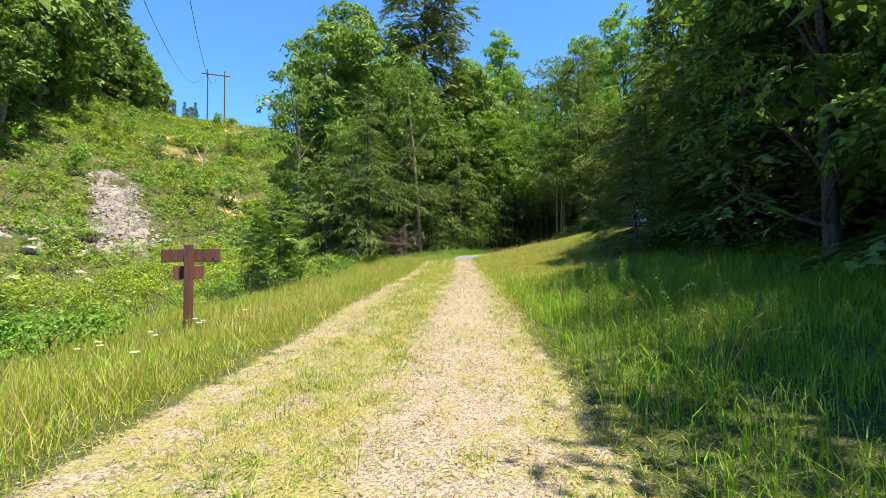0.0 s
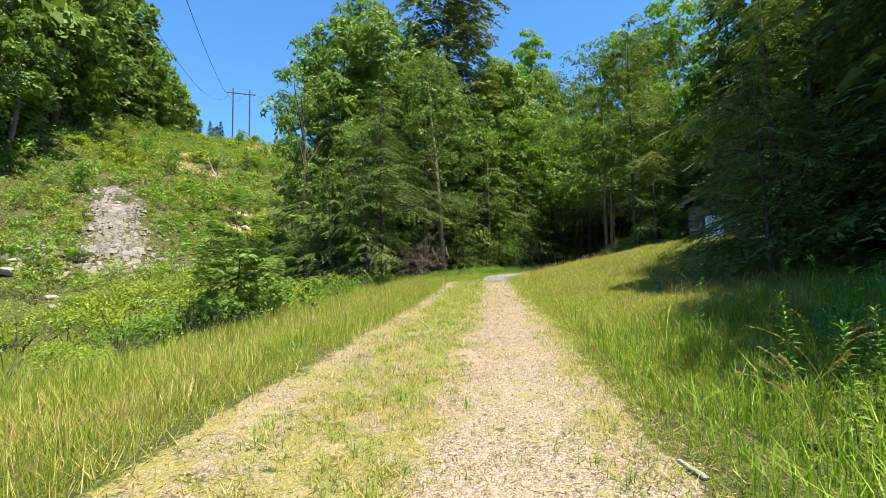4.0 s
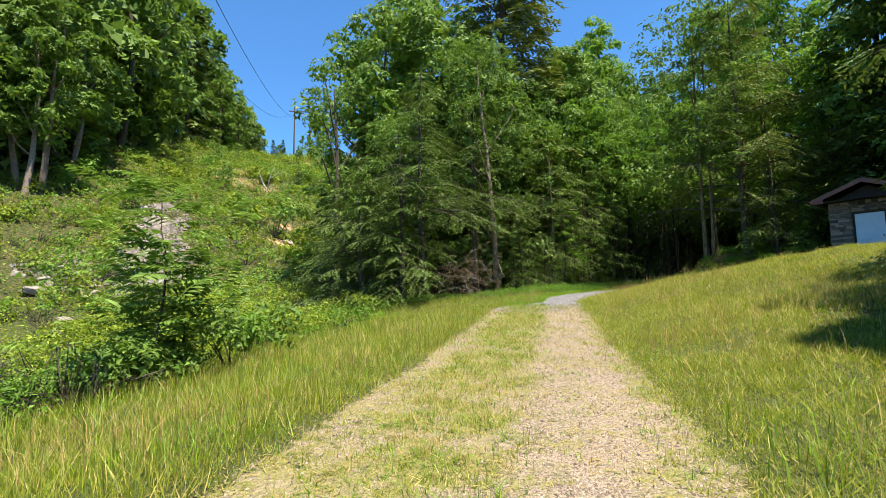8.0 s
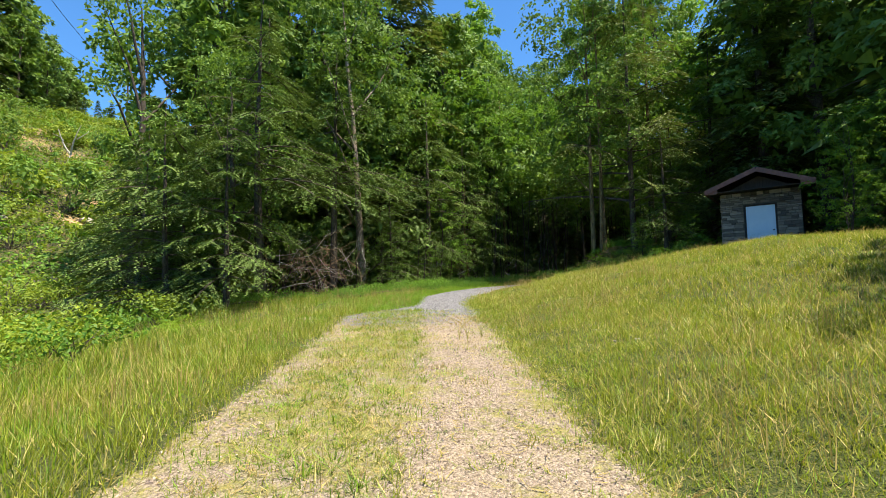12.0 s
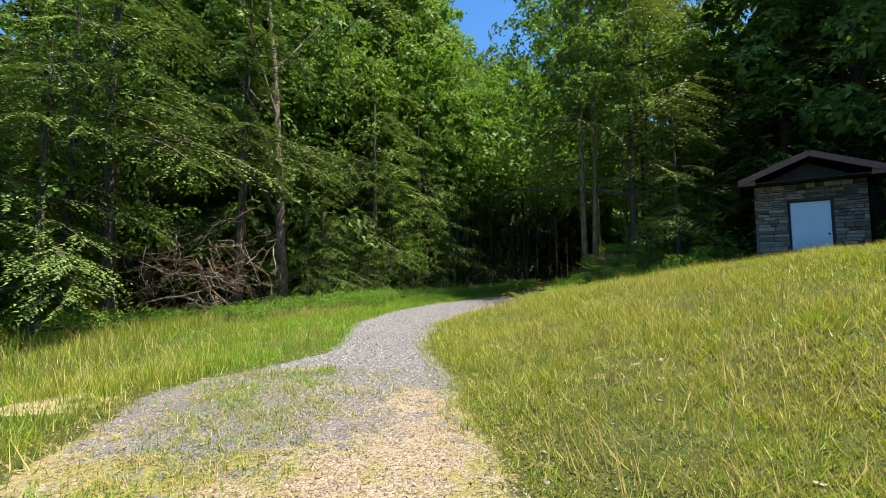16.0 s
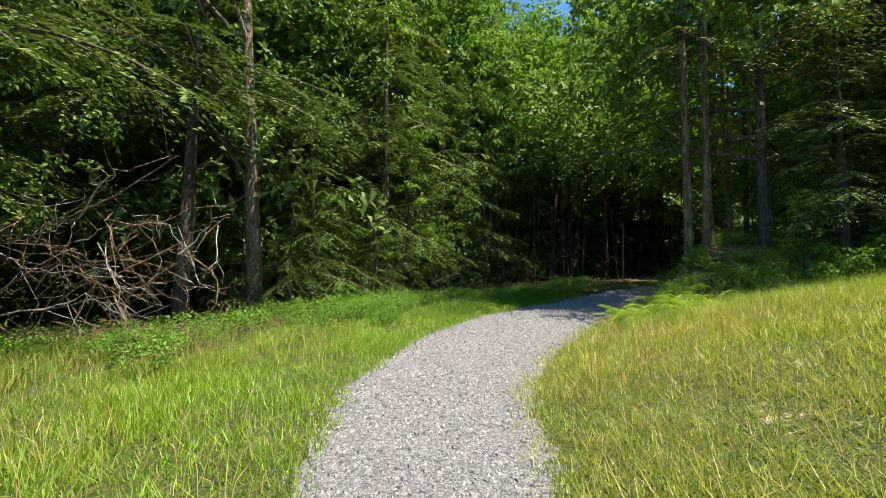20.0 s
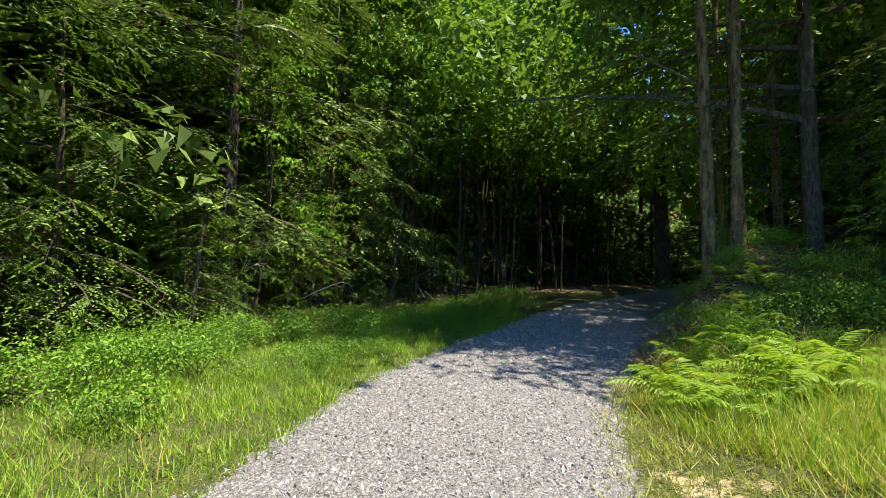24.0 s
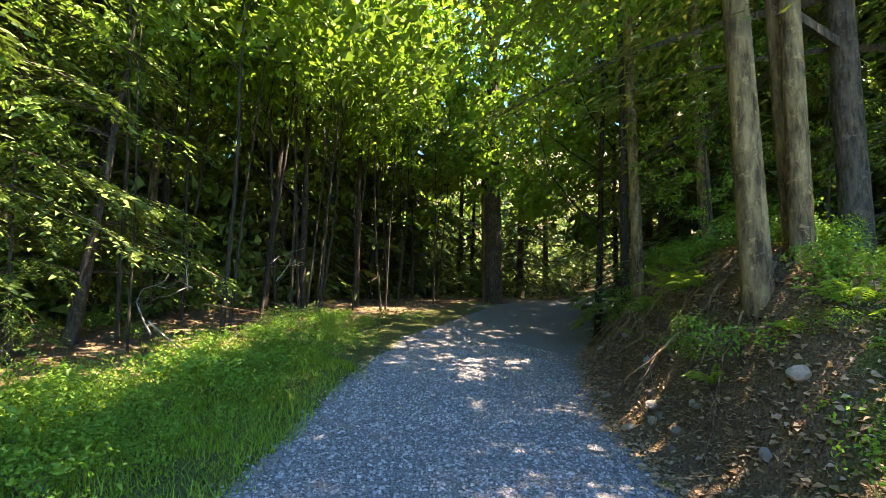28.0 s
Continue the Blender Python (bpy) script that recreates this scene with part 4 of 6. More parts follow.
# ---------------------------------------------------------------- shed
ROOM, DEEPNESS, TALL = 3.0, 3.0, 2.78
shed = thing("stone_shed", "small stone shed with gable roof and pale blue door", "shed")
shed.matrix_basis = pose(15.82, 39.5, 3.45, 0, 0, -41)
srng = random.Random(8)
DW, DH = 1.1, 2.12
for name, size, centre in (("wall", (ROOM / 2 - DW / 2 - 0.07, 0.2, TALL), (-(ROOM / 4 + DW / 4 + 0.035), 0.12, TALL / 2)), ("wall", (ROOM / 2 - DW / 2 - 0.07, 0.2, TALL), (ROOM / 4 + DW / 4 + 0.035, 0.12, TALL / 2)),
                           ("wall", (DW + 0.14, 0.2, TALL - DH - 0.08), (0, 0.12, (TALL + DH + 0.08) / 2)),
                           ("wall", (0.2, DEEPNESS, TALL), (-ROOM / 2 + 0.12, 0.24 + DEEPNESS / 2, TALL / 2)), ("wall", (0.2, DEEPNESS, TALL), (ROOM / 2 - 0.12, 0.24 + DEEPNESS / 2, TALL / 2)),
                           ("wall", (ROOM, 0.2, TALL), (0, 0.36 + DEEPNESS, TALL / 2))):
    part(name, boxed(size, 0.0, MORTAR, "wall", centre=centre), shed, "mortared stone wall")


def courses(span, tall, put, skip=None):
    z = 0.0
    while z < tall - 0.04:
        h = srng.choice((0.07, 0.09, 0.11, 0.14, 0.17))
        h = min(h, tall - z)
        x = -span / 2
        while x < span / 2 - 0.03:
            w = min(srng.uniform(0.16, 0.52), span / 2 - x)
            if span / 2 - x - w < 0.1:
                w = span / 2 - x
            a, b = x, x + w
            pieces = [(a, b)]
            if skip and z < skip[1]:
                pieces = [(a, min(b, -skip[0])), (max(a, skip[0]), b)]
            for a, b in pieces:
                if b - a > 0.06:
                    put((a + b) / 2, z + h / 2, b - a - 0.014, h - 0.014)
            x += w
        z += h


def put_front(x, z, w, h):
    part("stone", boxed((w, 0.09 + srng.uniform(0, 0.035), h), 0.012, WALLSTONE, "stone", 0.006, srng), shed, "", pose(x, -0.01, z))


def put_side(x, z, w, h):
    part("stone", boxed((0.09 + srng.uniform(0, 0.035), w, h), 0.012, WALLSTONE, "stone", 0.006, srng), shed, "", pose(-ROOM / 2, 0.06 + DEEPNESS / 2 + x, z))


courses(ROOM, TALL, put_front, (DW / 2 + 0.07, DH + 0.08))
courses(DEEPNESS, TALL, put_side)
part("door_frame", boxed((0.07, 0.16, DH + 0.07), 0.004, GABLE, "frame"), shed, "", pose(-DW / 2 - 0.035, 0.1, (DH + 0.07) / 2))
part("door_frame", boxed((0.07, 0.16, DH + 0.07), 0.004, GABLE, "frame"), shed, "", pose(DW / 2 + 0.035, 0.1, (DH + 0.07) / 2))
part("door_frame", boxed((DW, 0.16, 0.07), 0.004, GABLE, "frame"), shed, "", pose(0, 0.1, DH + 0.035))
leaf = part("door", boxed((DW - 0.01, 0.05, DH - 0.02), 0.004, DOOR, "door", centre=(0, 0, DH / 2)), shed, "pale blue painted metal door, scuffed near the bottom", pose(0, 0.08, 0.01))
knob = bmesh.new()
bmesh.ops.create_uvsphere(knob, u_segments=10, v_segments=6, radius=0.035)
bmesh.ops.translate(knob, verts=knob.verts, vec=(0, -0.07, 0))
bmesh.ops.create_cone(knob, segments=10, radius1=0.022, radius2=0.022, depth=0.07, cap_ends=True, matrix=pose(0, -0.04, 0, 90))
kme = bpy.data.meshes.new("knob")
knob.to_mesh(kme)
knob.free()
kme.materials.append(WIRE)
part("door_knob", kme, leaf, "dark metal knob", pose(DW / 2 - 0.09, 0, 0.98))
RISE, OVER, AHEAD = 0.8, 0.5, 0.7
slope = math.atan2(RISE, ROOM / 2 + OVER)
run = math.hypot(RISE, ROOM / 2 + OVER)
deep = DEEPNESS + 0.5 + AHEAD
for side in (-1, 1):
    mid = pose(side * (ROOM / 2 + OVER) / 2, (DEEPNESS + 0.5 - AHEAD) / 2, TALL + RISE / 2 + 0.12, 0, math.degrees(side * slope), 0)
    roof = part("roof", boxed((run, deep, 0.06), 0.0, GABLE, "deck"), shed, "shingled roof slope", mid)
    for row in range(12):
        part("shingle_row", boxed((run / 12 + 0.03, deep + 0.03, 0.014), 0.003, SHINGLE, "shingle"), roof, "", pose(-side * run / 2 + side * (row + 0.5) * run / 12, 0, 0.044, 0, side * 3.0, 0))
    part("fascia", boxed((run, 0.04, 0.2), 0.004, FASCIA, "fascia"), shed, "red-brown fascia board", pose(side * (ROOM / 2 + OVER) / 2, -AHEAD - 0.022, TALL + RISE / 2 + 0.06, 0, math.degrees(side * slope), 0))
    part("eave_board", boxed((0.035, deep, 0.17), 0.004, FASCIA, "eave"), shed, "red-brown eave board", pose(side * (ROOM / 2 + OVER + 0.02), (DEEPNESS + 0.5 - AHEAD) / 2, TALL + 0.06))
    part("boxed_eave", boxed((OVER, 0.03, 0.2), 0.004, FASCIA, "return"), shed, "", pose(side * (ROOM / 2 + OVER / 2 + 0.02), -AHEAD + 0.02, TALL + 0.05))
gb = bmesh.new()
g = [gb.verts.new(p) for y in (0.02, 0.2) for p in ((-ROOM / 2, y, TALL), (ROOM / 2, y, TALL), (0, y, TALL + RISE * 0.86))]
for f in ((0, 1, 2), (5, 4, 3), (0, 3, 4, 1), (1, 4, 5, 2), (2, 5, 3, 0)):
    gb.faces.new([g[k] for k in f])
gme = bpy.data.meshes.new("gable")
gb.to_mesh(gme)
gb.free()
gme.materials.append(GABLE)
part("gable", gme, shed, "dark boarded gable")
part("soffit", boxed((ROOM + 2 * OVER - 0.1, AHEAD, 0.03), 0.0, GABLE, "soffit"), shed, "", pose(0, -AHEAD / 2 + 0.02, TALL + 0.015))

# ---------------------------------------------------------------- power line
pylon = thing("utility_pole_frame", "dark wooden two-pole power line frame on the hilltop", "utility pole")
pylon.matrix_basis = pose(-75.5, 142, ground_at(-75.5, 142), 0, 0, 24)
for k in (-2.4, 2.4):
    p = part("pole", mesh_of("pole", *tube([(k, 0, -1), (k, 0, 9), (k, 0, 17.2)], [0.24, 0.2, 0.15], 10), POLEWOOD, True), pylon)
part("crossarm", boxed((8.2, 0.22, 0.3), 0.02, POLEWOOD, "arm"), pylon, "", pose(0, -0.2, 15.6))
for k in (-3.9, 0, 3.9):
    part("insulator", mesh_of("insulator", *tube([(k, -0.2, 15.45), (k, -0.2, 15.1), (k, -0.2, 14.55)], [0.05, 0.11, 0.07], 8), PALEDEAD, True), pylon)
base = pylon.matrix_basis


def wire(a, b, sag, thick, label):
    t = np.linspace(0, 1, 24)[:, None]
    p = np.array(a) * (1 - t) + np.array(b) * t - np.array([0, 0, 1.0]) * sag * 4 * t * (1 - t)
    tagged(new("power_line_wire", mesh_of("wire", *tube(p, np.full(24, thick), 5), WIRE)), label, "wire", "power line wires")


for k, z, end in ((-3.9, 14.6, (10, -30, 20)), (0, 14.6, (14, -30, 20))):
    a = base @ Vector((k, -0.2, z))
    wire(a, end, 12, 0.03, "thin dark overhead power line wire")

# ---------------------------------------------------------------- hillside scrub, scree and rocks
def stone_mesh(seed, size, mat, squash=0.6):
    r = np.random.default_rng(seed)
    bm = bmesh.new()
    bmesh.ops.create_icosphere(bm, subdivisions=2, radius=0.5)
    cuts = [(Vector(a), u) for a, u in zip(ball(r, 9).tolist(), r.uniform(0.28, 0.42, 9))]
    for v in bm.verts:
        for nrm, lim in cuts:
            over = v.co.dot(nrm) - lim
            if over > 0:
                v.co -= nrm * over
        v.co.z *= squash
        v.co *= size
    me = bpy.data.meshes.new("stone")
    bm.to_mesh(me)
    bm.free()
    me.materials.append(mat)
    return me


STONES = [stone_mesh(60 + k, 1.0, ROCK) for k in range(4)]
for x, y, s in ((-37.7, 41.5, 1.7), (-33, 40.5, 1.3), (-29.5, 46, 1.1), (-27.2, 58.5, 1.6), (-25, 58, 1.3), (-23.5, 57.5, 1.1), (-40, 45, 1.2), (-31, 55, 1.0), (-20, 47.5, 0.8), (-17.5, 46.5, 0.6), (-22, 48.5, 0.7)):
    ob = tagged(new("boulder", STONES[int(s * 10) % 4]), "pale angular boulder on the cleared slope", "rock", "boulders on the slope")
    ob.matrix_basis = Matrix.LocRotScale((x, y, ground_at(x, y) + 0.1 * s), Euler((0.2, 0.1, s * 9)), (s, s * 0.8, s * 0.8))


def chips(name, spots, sizes, mat, seed, label, flat=0.5, parent=None):
    """Many small angular stones in one mesh, each a three-sided block."""
    r = np.random.default_rng(seed)
    n = len(spots)
    a = r.random(n)[:, None] * 6.28 + np.array([0, 2.1, 4.2])[None] + r.normal(size=(n, 3)) * 0.25
    rad = sizes[:, None] * r.uniform(0.35, 0.65, (n, 3))
    tall = sizes * r.uniform(0.3, 0.8, n) * flat
    tilt = r.normal(size=(n, 2)) * 0.25
    low = np.stack([np.cos(a) * rad, np.sin(a) * rad, np.zeros((n, 3)) - 0.1 * sizes[:, None]], -1)
    high = low * np.array([0.72, 0.72, 0])
    high[:, :, 2] = tall[:, None] + high[:, :, 0] * tilt[:, :1] + high[:, :, 1] * tilt[:, 1:]
    v = (np.concatenate([low, high], 1) + spots[:, None]).reshape(-1, 3)
    k = np.arange(n)[:, None] * 6
    quad = np.stack([np.concatenate([k + p for p in q], 1) for q in ((0, 1, 4, 3), (1, 2, 5, 4), (2, 0, 3, 5), (3, 4, 5, 5))], 1).reshape(-1, 4)
    tri = np.concatenate([quad[:, :3], quad[quad[:, 2] != quad[:, 3]][:, [0, 2, 3]]])
    return tagged(new(name, mesh_of(name, v, tri, mat)), label, "stones", kind="stuff")


r = np.random.default_rng(71)
t = np.round(r.random(1500) * 6) / 6 + r.normal(size=1500) * 0.05
sx, sy = np.interp(t, [0, 0.45, 1], [-46, -40, -31]) + r.normal(size=1500) * 1.3, np.interp(t, [0, 0.45, 1], [61, 54, 45]) + r.normal(size=1500) * 1.2
more = r.random((900, 2)) * np.array([26, 7]) + np.array([-42, 41])
sx, sy = np.r_[sx, more[:, 0]], np.r_[sy, more[:, 1]]
chips("scree", np.stack([sx, sy, height(sx, sy)], 1), r.uniform(0.15, 0.6, len(sx)) * np.where(r.random(len(sx)) < 0.08, 1.8, 1), ROCK, 72, "pale broken stones spilling down the slope")

LOWSCRUB = [shrub(181, 0.9, 1.5, 5, 11, 60, 0.13, SCRUB, label="bright green leafy shrub on the falling bank"), shrub(182, 1.3, 1.6, 6, 12, 60, 0.14, SCRUB, label="green leafy shrub on the falling bank"), shrub(183, 0.7, 1.7, 5, 11, 60, 0.12, SCRUB, label="low spreading bright green shrub on the falling bank")]
SCRUBS = [shrub(80 + k, h, w, 5, 8, 44, 0.34, m) for k, (h, w, m) in enumerate(((1.4, 1.6, SCRUB), (1.0, 1.9, SCRUB), (1.9, 1.7, WEED), (0.9, 1.5, SCRUB), (2.4, 2.0, BROADLEAF)))]
BRUSH = [shrub(90, 1.3, 1.7, 22, 8, 9, 0.12, WEED, label="bare grey brush with few leaves on the cleared slope")]
count = 0
while count < 120:
    x, y = r.uniform(-80, -12), r.uniform(38, 130)
    s = -0.47 * x + 0.88 * y
    w = math.hypot(x, y)
    if hillside(np.array([x]), np.array([y]))[0] < 0.5 or s > 160 or s < 47:
        continue
    if np.min(np.hypot(x - sx[:1500], y - sy[:1500])) < 1.3:
        continue
    k = r.integers(6)
    place(SCRUBS[k] if k < 5 and not (k == 4 and r.random() < 0.6) else BRUSH[0], x, y, r.random() * 6.3, r.uniform(0.7, 1.3) * (1 + w / 160))
    count += 1

for kk in range(96):  # shrubs on the falling bank
    x, y = r.uniform(-24, -7.0), 12 + 31 * r.random() ** 0.8
    if woods(np.array([x]), np.array([y]))[0] < 0.4:
        place(LOWSCRUB[kk % 3] if kk % 5 else BRUSH[0], x, y, r.random() * 6.3, r.uniform(0.6, 1.25) * (1 + (-6 - x) / 30))
n = 300000
hx, hy = r.uniform(-98, -12, n), r.uniform(14, 140, n)
hs = -0.47 * hx + 0.88 * hy


def growing(x, y):
    """True where the slope carries green, false on its bare earth and scree."""
    s = -0.47 * x + 0.88 * y
    ok = (s > 16) & (s < 163) & (woods(x, y) < 0.5) & (lateral(x, y)[0] < -8.5 - 3 * r.random(len(x)))
    ok &= waves(x, y, 9, 21) + 0.7 * waves(x, y, 3.1, 22) > -0.95 + 0.5 * r.random(len(x)) * ramp(s, 48, 60)
    for a, b, c, e in clay_spots:
        ok &= ((x - a) / c) ** 2 + ((y - b) / e) ** 2 > 1.5 * r.random(len(x)) ** 0.5
    for a, b in zip(sx[:1500:5], sy[:1500:5]):
        ok &= ((x - a) ** 2 + (y - b) ** 2 > 0.5) | (r.random(len(x)) < 0.08)
    return ok


k = growing(hx, hy)
hx, hy = hx[k], hy[k]
n = len(hx)
far = np.hypot(hx, hy - 10)
size = np.clip(far / 85, 0.22, 1.1)
spots = np.stack([hx, hy, height(hx, hy) + r.random(n) ** 0.7 * 0.35 * np.clip(far / 45, 0.3, 1.3)], 1)
L = r.uniform(0.25, 0.5, n) * size
nor = np.array([0.15, -0.2, 0.8]) + 0.55 * r.normal(size=(n, 3))
patch = waves(hx, hy, 5.3, 27) + 0.5 * waves(hx, hy, 1.9, 28) + 0.35 * r.normal(size=n)
for mat, pick, label in ((SCRUB, (patch > -0.5) & (patch < 0.75), "low bright green regrowth covering the cleared slope"), (DRYGRASS, patch <= -0.5, "dry brown brush on the cleared slope")):
    q = pick & (r.random(n) < (0.34 if mat != DRYGRASS else 0.5))
    slim = 0.6 if mat != DRYGRASS else 0.16
    tagged(new("hillside_greenery", mesh_of("hillside_greenery", *leaves(spots[q], r.normal(size=(q.sum(), 3)), nor[q], L[q] * (1 if slim > 0.5 else 1.8), L[q] * slim, plain=True), mat)), label, "plants", kind="stuff")
bx, by = r.uniform(-92, -13, 9000), r.uniform(30, 132, 9000)
k = growing(bx, by) & (hillside(bx, by) > 0.3) & (waves(bx, by, 6.5, 61) + 0.8 * r.random(9000) > -0.1)
bx, by = bx[k][:3400], by[k][:3400]
kind = r.random(len(bx)) + 0.3 * waves(bx, by, 11, 62)
for mat, lo, hi, label in ((SCRUB, -9, 0.5, "bright green bushes crowding the cleared slope"), (WEED, 0.5, 0.82, "mid-green bushes on the cleared slope"), (BROADLEAF, 0.82, 9, "dark green bushes on the cleared slope")):
    q = np.nonzero((kind > lo) & (kind <= hi))[0]
    own = []
    for j in q:
        w = r.uniform(0.45, 1.15) * (1 + 0.004 * math.hypot(bx[j], by[j]))
        own.append((np.array([bx[j], by[j], ground_at(bx[j], by[j]) + 0.5 * w]), w))
    tagged(new("hillside_bushes", mesh_of("hillside_bushes", *leafy(r, own, 8, 8, 0.25, 0.4, 0.8, 0.6, True, 1), mat)), label, "bushes", kind="stuff")
for kk in range(40):  # grey brush and fallen sticks at the foot of the slope
    x, y = r.uniform(-36, -16), r.uniform(33, 45)
    place(BRUSH[0], x, y, r.random() * 6.3, r.uniform(0.6, 1.2))
snag = thing("dead_snag", "pale forked dead tree standing on the cleared slope", "dead tree")
snag.matrix_basis = pose(-40.7, 73.6, ground_at(-40.7, 73.6))
srng0 = np.random.default_rng(77)
for name, a, b, w in (("trunk", (0, 0, -0.3), (0.3, 0.1, 1.6), 0.14), ("limb", (0.3, 0.1, 1.5), (-1.3, 0.2, 4.6), 0.1), ("limb", (0.3, 0.1, 1.5), (1.5, -0.1, 4.9), 0.1), ("limb", (1.0, 0, 3.3), (2.0, 0.4, 4.4), 0.06), ("limb", (-0.6, 0.1, 3.2), (-1.9, 0.1, 4.0), 0.05)):
    part(name, mesh_of(name, *tube(stem_line(srng0, a, b, 0.12, 6), w * np.linspace(1, 0.35, 6), 6), PALEDEAD, True), snag)
for x, y, s in ((-41.5, 84.0, 0.36), (-61.0, 79.5, 0.4), (-58.5, 78.0, 0.34)):
    place(HEM[1], x, y, x, s)
for x, y, s in ((-36, 39.6, 1.5), (-32.6, 34.3, 1.3), (-26.2, 33.8, 0.9), (-29.0, 36.4, 0.8), (-38.4, 43.0, 1.1), (-23.4, 36.0, 0.7)):
    ob = tagged(new("boulder", STONES[int(s * 10) % 4]), "pale angular boulder on the cleared slope", "rock", "boulders on the slope")
    ob.matrix_basis = Matrix.LocRotScale((x, y, ground_at(x, y) + 0.22 * s), Euler((0.2, 0.1, s * 9)), (s * 1.2, s * 0.8, s * 0.8))
for kk in range(34):  # bare sticks and snags
    x, y = r.uniform(-62, -20), r.uniform(44, 96)
    if hillside(np.array([x]), np.array([y]))[0] > 0.6:
        place(BRUSH[0], x, y, r.random() * 6.3, r.uniform(1.0, 1.7))

# ---------------------------------------------------------------- grass
def blades(n_pts, tall, wide, seed, lean=0.6, simple=False):
    r = np.random.default_rng(seed)
    n = len(n_pts)
    b = r.random(n) * 6.283
    a = b + 1.571 + r.normal(size=n) * 0.5
    side = np.stack([np.cos(a), np.sin(a), np.zeros(n)], 1) * (wide / 2)[:, None]
    out = np.stack([np.cos(b), np.sin(b), np.zeros(n)], 1) * (tall * r.uniform(0.05, 1.2, n) ** 1.3 * lean)[:, None]
    up = np.array([0, 0, 1.0]) * tall[:, None]
    base = n_pts - np.array([0, 0, 0.03])
    if simple:
        v = np.stack([base - side, base + side, base + out * 1.1 + up], 1)
        return v.reshape(-1, 3), np.arange(n * 3).reshape(-1, 3)
    v = np.stack([base - side, base + side, base + side * 0.75 + out * 0.3 + up * 0.6, base - side * 0.75 + out * 0.3 + up * 0.6, base + out * 1.2 + up * (1 - 0.25 * r.random((n, 1)))], 1)
    k = np.arange(n)[:, None] * 5
    f = np.concatenate([k + np.array([0, 1, 2]), k + np.array([0, 2, 3]), k + np.array([3, 2, 4])])
    return v.reshape(-1, 3), f


def meadow(name, box, density, tall, wide, mat, seed, label, keep, lean=0.6, simple=False):
    r = np.random.default_rng(seed)
    n = int((box[1] - box[0]) * (box[3] - box[2]) * density)
    x, y = r.uniform(box[0], box[1], n), r.uniform(box[2], box[3], n)
    d, half = lateral(x, y)
    clumpy = 0.55 + 0.45 * ramp(waves(x, y, 0.9, seed + 30) + 0.5 * waves(x, y, 0.37, seed + 40), -0.6, 0.5)
    k = r.random(n) < keep(x, y, d, half) * clumpy
    x, y = x[k], y[k]
    n = len(x)
    vary = 0.8 + 0.3 * waves(x, y, 2.3, seed) + 0.2 * waves(x, y, 0.6, seed + 5)
    return tagged(new(name, mesh_of(name, *blades(np.stack([x, y, height(x, y)], 1), tall * vary * r.uniform(0.35, 1.3, n), wide * r.uniform(0.6, 1.4, n), seed, lean, simple), mat)), label, "grass", kind="stuff")


def open_land(x, y):
    return (1 - np.clip(woods(x, y) * 1.2, 0, 1)) * (1 - 0.65 * bareness(x, y))


meadow("verge_grass", (-6, -0.8, 1, 44), 1250, 0.23, 0.0095, GRASS, 1, "tall seeding meadow grass beside the track", lambda x, y, d, h: ramp(-d - h, -0.4, 0.25) * (1 - ramp(-d - h, 2.2, 3.6)) * open_land(x, y) * (1 - 0.75 * ramp(y, 31, 36)), 0.9, True)
meadow("verge_grass", (-19, -3, 1, 46), 260, 0.42, 0.012, GRASS, 2, "tall meadow grass on the falling bank", lambda x, y, d, h: ramp(-d - h, 1.8, 3.4) * (1 - 0.5 * ramp(-d - h, 5, 9)) * open_land(x, y), 0.7, True)
meadow("verge_grass", (1.9, 7, 7, 46), 2700, 0.135, 0.0105, GRASS, 3, "meadow grass on the bank beside the track", lambda x, y, d, h: ramp(d - h, -0.4, 0.15) * (1 - ramp(d - h, 2.4, 3.8)) * open_land(x, y) * ramp(y, 9, 16) * (0.75 + 0.25 * ramp(waves(x, y, 2.6, 15), -0.5, 0.3)), 1.25, True)
meadow("verge_grass", (1.9, 6.2, 8, 43), 2200, 0.065, 0.0115, GRASS, 46, "short turf under the meadow grass", lambda x, y, d, h: ramp(d - h, -0.35, 0.1) * open_land(x, y) * ramp(y, 8, 12) * (1 - ramp(x, 4.2, 6.2)), 1.6, True)
meadow("verge_grass", (4.5, 21, 14, 46), 950, 0.17, 0.016, GRASS, 4, "sunlit meadow grass in front of the shed", lambda x, y, d, h: ramp(d - h, 1.6, 3.0) * open_land(x, y) * (1 - 0.45 * ramp(x, 11, 16)), 1.2, True)
meadow("lush_grass", (1.9, 14, 9, 44), 620, 0.13, 0.011, LUSH, 45, "greener grass in patches of the meadow", lambda x, y, d, h: ramp(d - h, -0.2, 0.3) * open_land(x, y) * (0.25 + 0.75 * ramp(waves(x, y, 1.9, 65) + 0.5 * waves(x, y, 0.7, 66), -0.1, 0.6)), 1.3, True)
meadow("lush_grass", (1.9, 8, 1, 20), 420, 0.42, 0.010, LUSH, 5, "tall lush green grass in the shade of the trees", lambda x, y, d, h: ramp(d - h, -0.1, 0.35) * (1 - ramp(y, 12, 19)), 0.8)
meadow("lush_grass", (7, 14, 1, 20), 120, 0.6, 0.02, LUSH, 15, "tall lush green grass in the shade of the trees", lambda x, y, d, h: (1 - ramp(y, 12, 19)), 0.8, True)
meadow("lush_grass", (-8, 9, 26, 54), 1900, 0.15, 0.012, LUSH, 6, "short bright green grass along the gravel path", lambda x, y, d, h: ramp(-d - h, -0.25, 0.1) * (1 - ramp(-d - h, 2.0, 4.5)) * ramp(y, 30, 34), 1.1, True)
